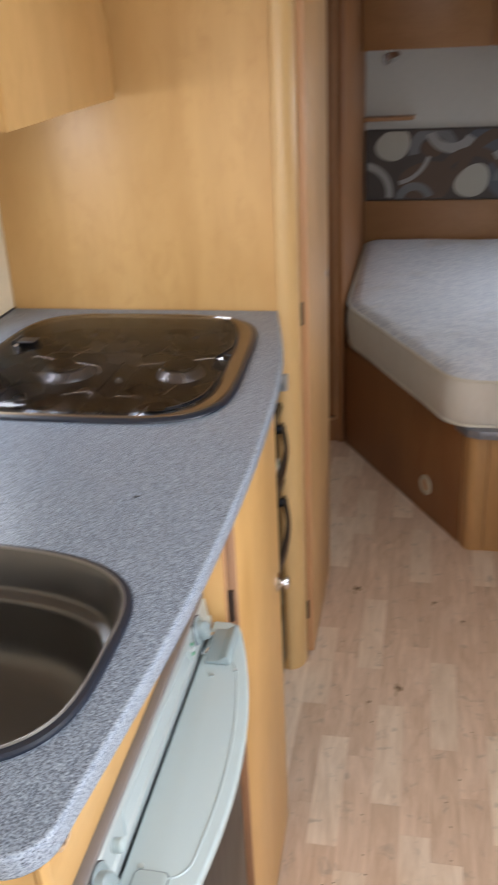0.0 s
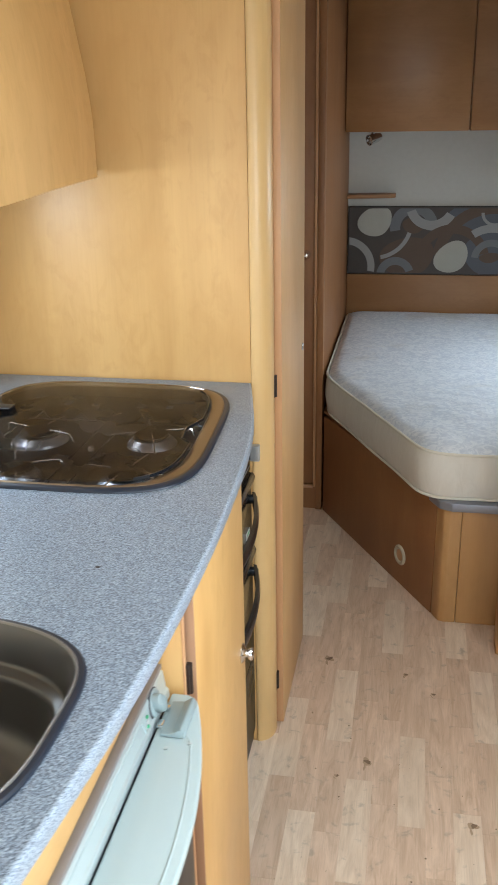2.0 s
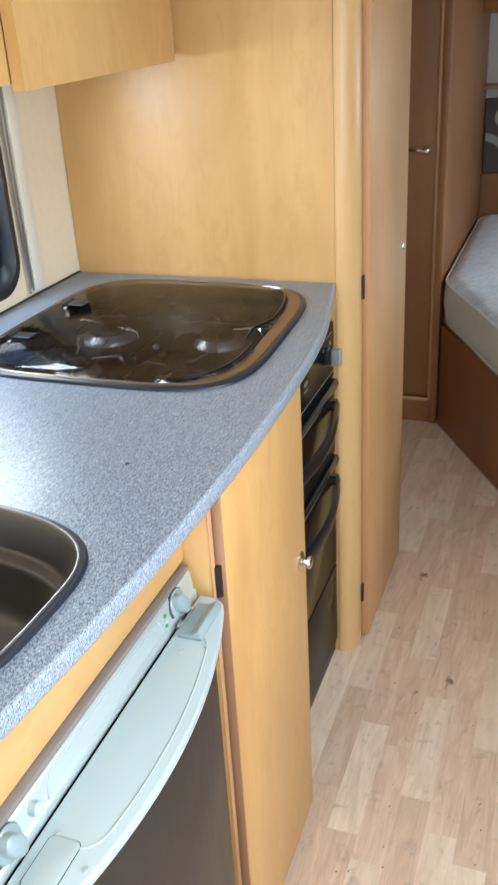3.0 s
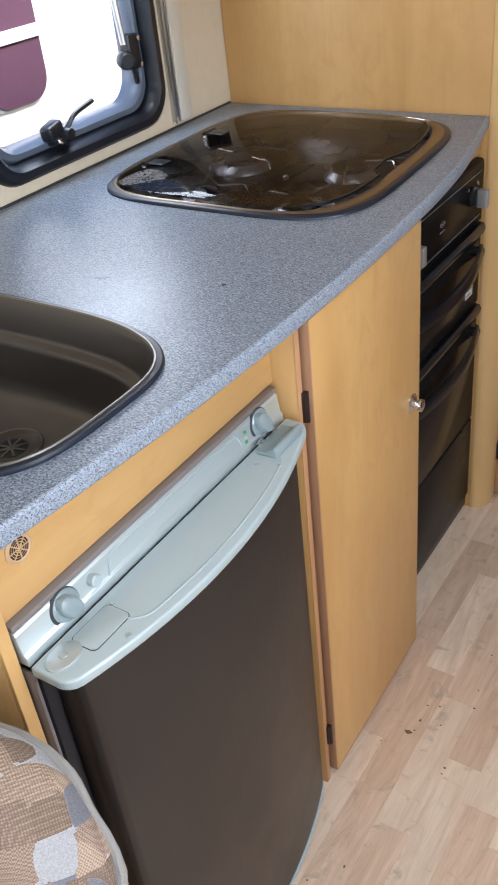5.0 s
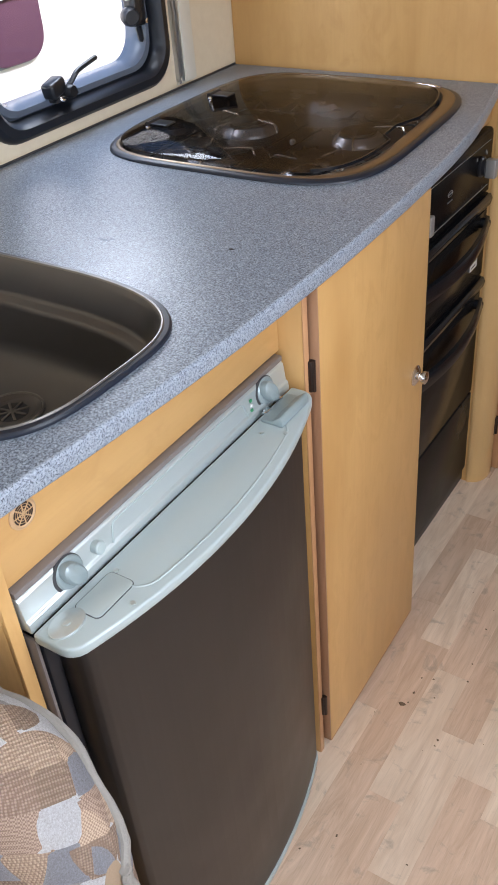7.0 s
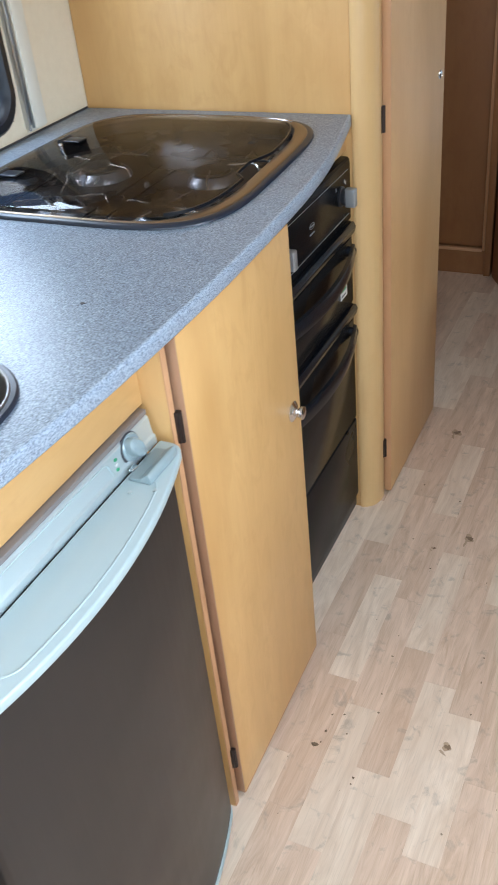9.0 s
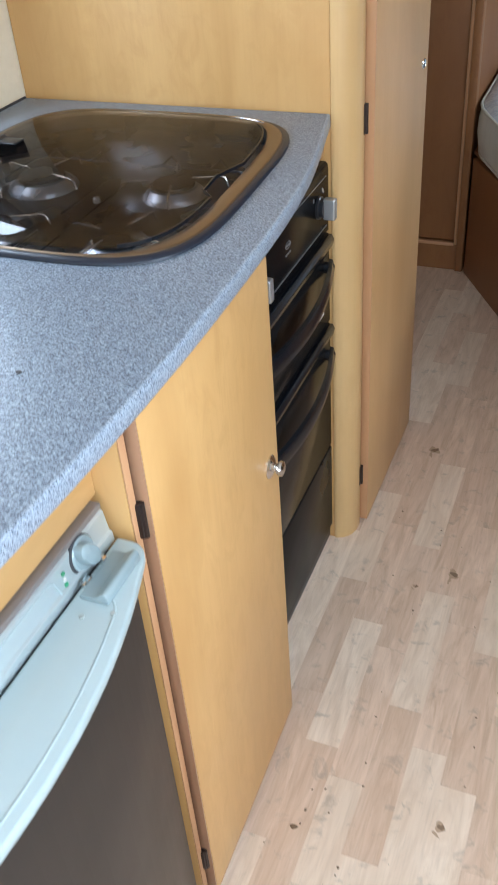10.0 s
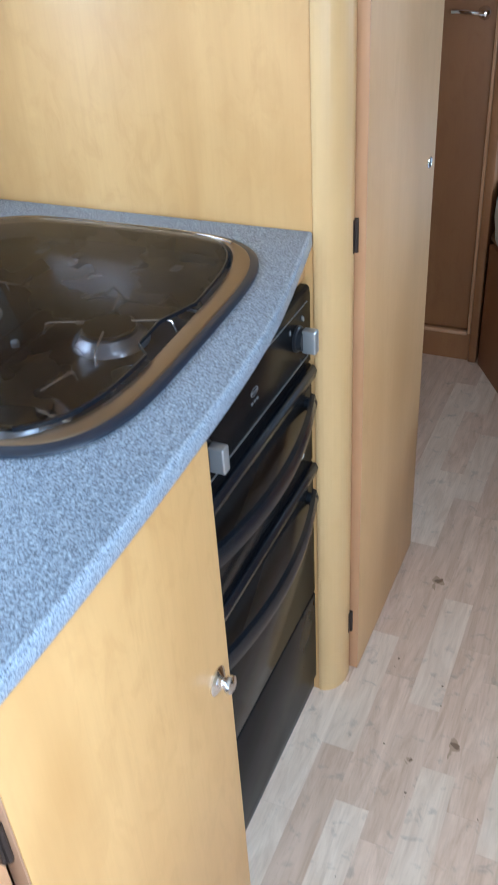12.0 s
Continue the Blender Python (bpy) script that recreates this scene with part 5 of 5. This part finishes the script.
part("piping", tube([grid[NU][j] + Vector((0.003, 0.004 * noise.noise((j * 0.3, 1.7, 0)), 0)) for j in range(40, 60)], 0.0052, 8), GREY_CLOTH, cushion)

# ---- floor strips, knots and dirt ----
STEP, LONG, X0 = 0.0585, 0.289, -0.149
START = {-2: 1.80, -1: 1.945, 0: 1.846, 1: 1.794, 2: 1.671, 3: 1.891, 4: 1.836, 5: 1.708, 6: 1.892, 7: 1.841, 8: 1.784, 9: 1.93, 10: 1.885}
PALE = {(-1, 1.945), (0, 1.557), (1, 2.083), (1, 1.216), (2, 1.671), (4, 1.836), (6, 1.603), (7, 2.130), (8, 1.784), (6, 2.470), (10, 1.885), (-1, 3.1), (3, 2.47), (5, 2.86), (2, 2.83), (0, 2.71), (4, 1.26), (3, 1.31), (-1, 1.078), (9, 1.352), (7, 1.263)}
pieces = {}
for mat_name, mat_ob in (("pale", PLANK_PALE), ("mid", PLANK)):
    bm = bx(0.00002, STEP - 0.00002, 0.00004, LONG - 0.00004, -0.002, 0.0, 0.00015, 1)
    me = bpy.data.meshes.new("plank_" + mat_name)
    bm.to_mesh(me)
    bm.free()
    me.materials.append(mat_ob)
    pieces[mat_name] = me
rng = random.Random(5)
rest = {"pale": bmesh.new(), "mid": bmesh.new()}
for k in range(-12, 25):
    x = X0 + k * STEP
    if x < LEFT - 0.01 or x + STEP > RIGHT + 0.05:
        continue
    s = START.get(k, 1.7 + rng.random() * LONG)
    for n in range(-13, 10):
        y = s + n * LONG
        if y < FRONT or y + LONG > BACK:
            continue
        known = -1 <= k <= 10 and 1.5 < y < 2.45
        pale = any(k == a and abs(y - c) < 0.03 for a, c in PALE) or (not known and rng.random() < 0.2)
        kind = "pale" if pale else "mid"
        if -3 <= k <= 15 and 0.75 < y < 3.4:
            ob = new("plank", pieces[kind])
            ob.parent = floor
            ob.location = (x, y, 0)
        else:
            q = [(x + 0.0003, y + 0.0004, 0), (x + STEP - 0.0003, y + 0.0004, 0), (x + STEP - 0.0003, y + LONG - 0.0004, 0), (x + 0.0003, y + LONG - 0.0004, 0)]
            vs = [rest[kind].verts.new(p) for p in q]
            lo = [rest[kind].verts.new((p[0], p[1], -0.002)) for p in q]
            rest[kind].faces.new(vs)
            for a in range(4):
                rest[kind].faces.new((vs[a], lo[a], lo[(a + 1) % 4], vs[(a + 1) % 4]))
for kind, bm in rest.items():
    tagged(part("planks", bm, PLANK_PALE if kind == "pale" else PLANK, floor, "", 0), kind="stuff")

KNOT = material("dark_wood_knot", (0.22, 0.14, 0.085), 0.6)
KNOT_HALO = material("knot_halo", (0.44, 0.30, 0.195), 0.55)
DIRT = material("dried_mud", (0.17, 0.115, 0.07), 0.9)


def blot(x, y, a, c, turn, mat, z, name, seed, parent=floor):
    r = random.Random(seed)
    ph = [r.random() * 6.28 for _ in range(4)]
    pts = []
    for k in range(22):
        u = 2 * math.pi * k / 22
        w = 1 + 0.22 * math.sin(2 * u + ph[0]) + 0.16 * math.sin(3 * u + ph[1]) + 0.10 * math.sin(5 * u + ph[2])
        px, py = a * w * math.cos(u), c * w * math.sin(u)
        pts.append((x + px * math.cos(turn) - py * math.sin(turn), y + px * math.sin(turn) + py * math.cos(turn)))
    part(name, prism(pts, z - 0.0004, z, 0), mat, parent, "", 0)


for s, (x, y, r) in enumerate(((0.010, 2.021, 0.012), (-0.116, 2.418, 0.013), (0.242, 1.860, 0.011), (0.093, 2.375, 0.007), (0.165, 2.300, 0.006), (-0.055, 1.965, 0.005), (0.10, 1.475, 0.009))):
    blot(x, y, r * 0.8, r * 1.0, 0.4 * s, KNOT_HALO, 0.0005, "knot_halo", 10 + s)
    blot(x + 0.002, y, r * 0.62, r * 0.5, 0.9 * s, KNOT, 0.0009, "knot", 40 + s)
    blot(x - 0.004, y - r * 1.5, r * 0.22, r * 0.9, 0.15 * s, KNOT_HALO, 0.0006, "knot_streak", 70 + s)

bits = thing("floor_crumbs", (-0.114, 1.40, 0.0), "scattered crumbs of dried mud on the floor", "dirt", kind="stuff")
bm = None
rng = random.Random(11)
spots = [(-0.114, 1.400, 0.0050), (-0.107, 1.408, 0.0018), (-0.108, 1.470, 0.0022), (-0.088, 1.478, 0.0020), (-0.07, 1.44, 0.0016)]
spots += [(rng.uniform(-0.16, 0.45), rng.uniform(1.05, 2.2), rng.uniform(0.0006, 0.0022)) for _ in range(75)]
for x, y, r in spots:
    spin, long = rng.random() * 6.28, rng.uniform(0.9, 1.7)
    pts = []
    for k in range(9):
        a, w = 2 * math.pi * k / 9, rng.uniform(0.55, 1.15) * r
        px, py = w * long * math.cos(a), w * math.sin(a)
        pts.append((x + px * math.cos(spin) - py * math.sin(spin), y + px * math.sin(spin) + py * math.cos(spin)))
    mid = (sum(p[0] for p in pts) / 9, sum(p[1] for p in pts) / 9)
    c = rings([[(px, py, 0.0) for px, py in pts], [(mid[0] + (px - mid[0]) * 0.7, mid[1] + (py - mid[1]) * 0.7, r * 0.35) for px, py in pts]])
    bm = join(bm, c) if bm else c
part("crumbs", bm, DIRT, bits)
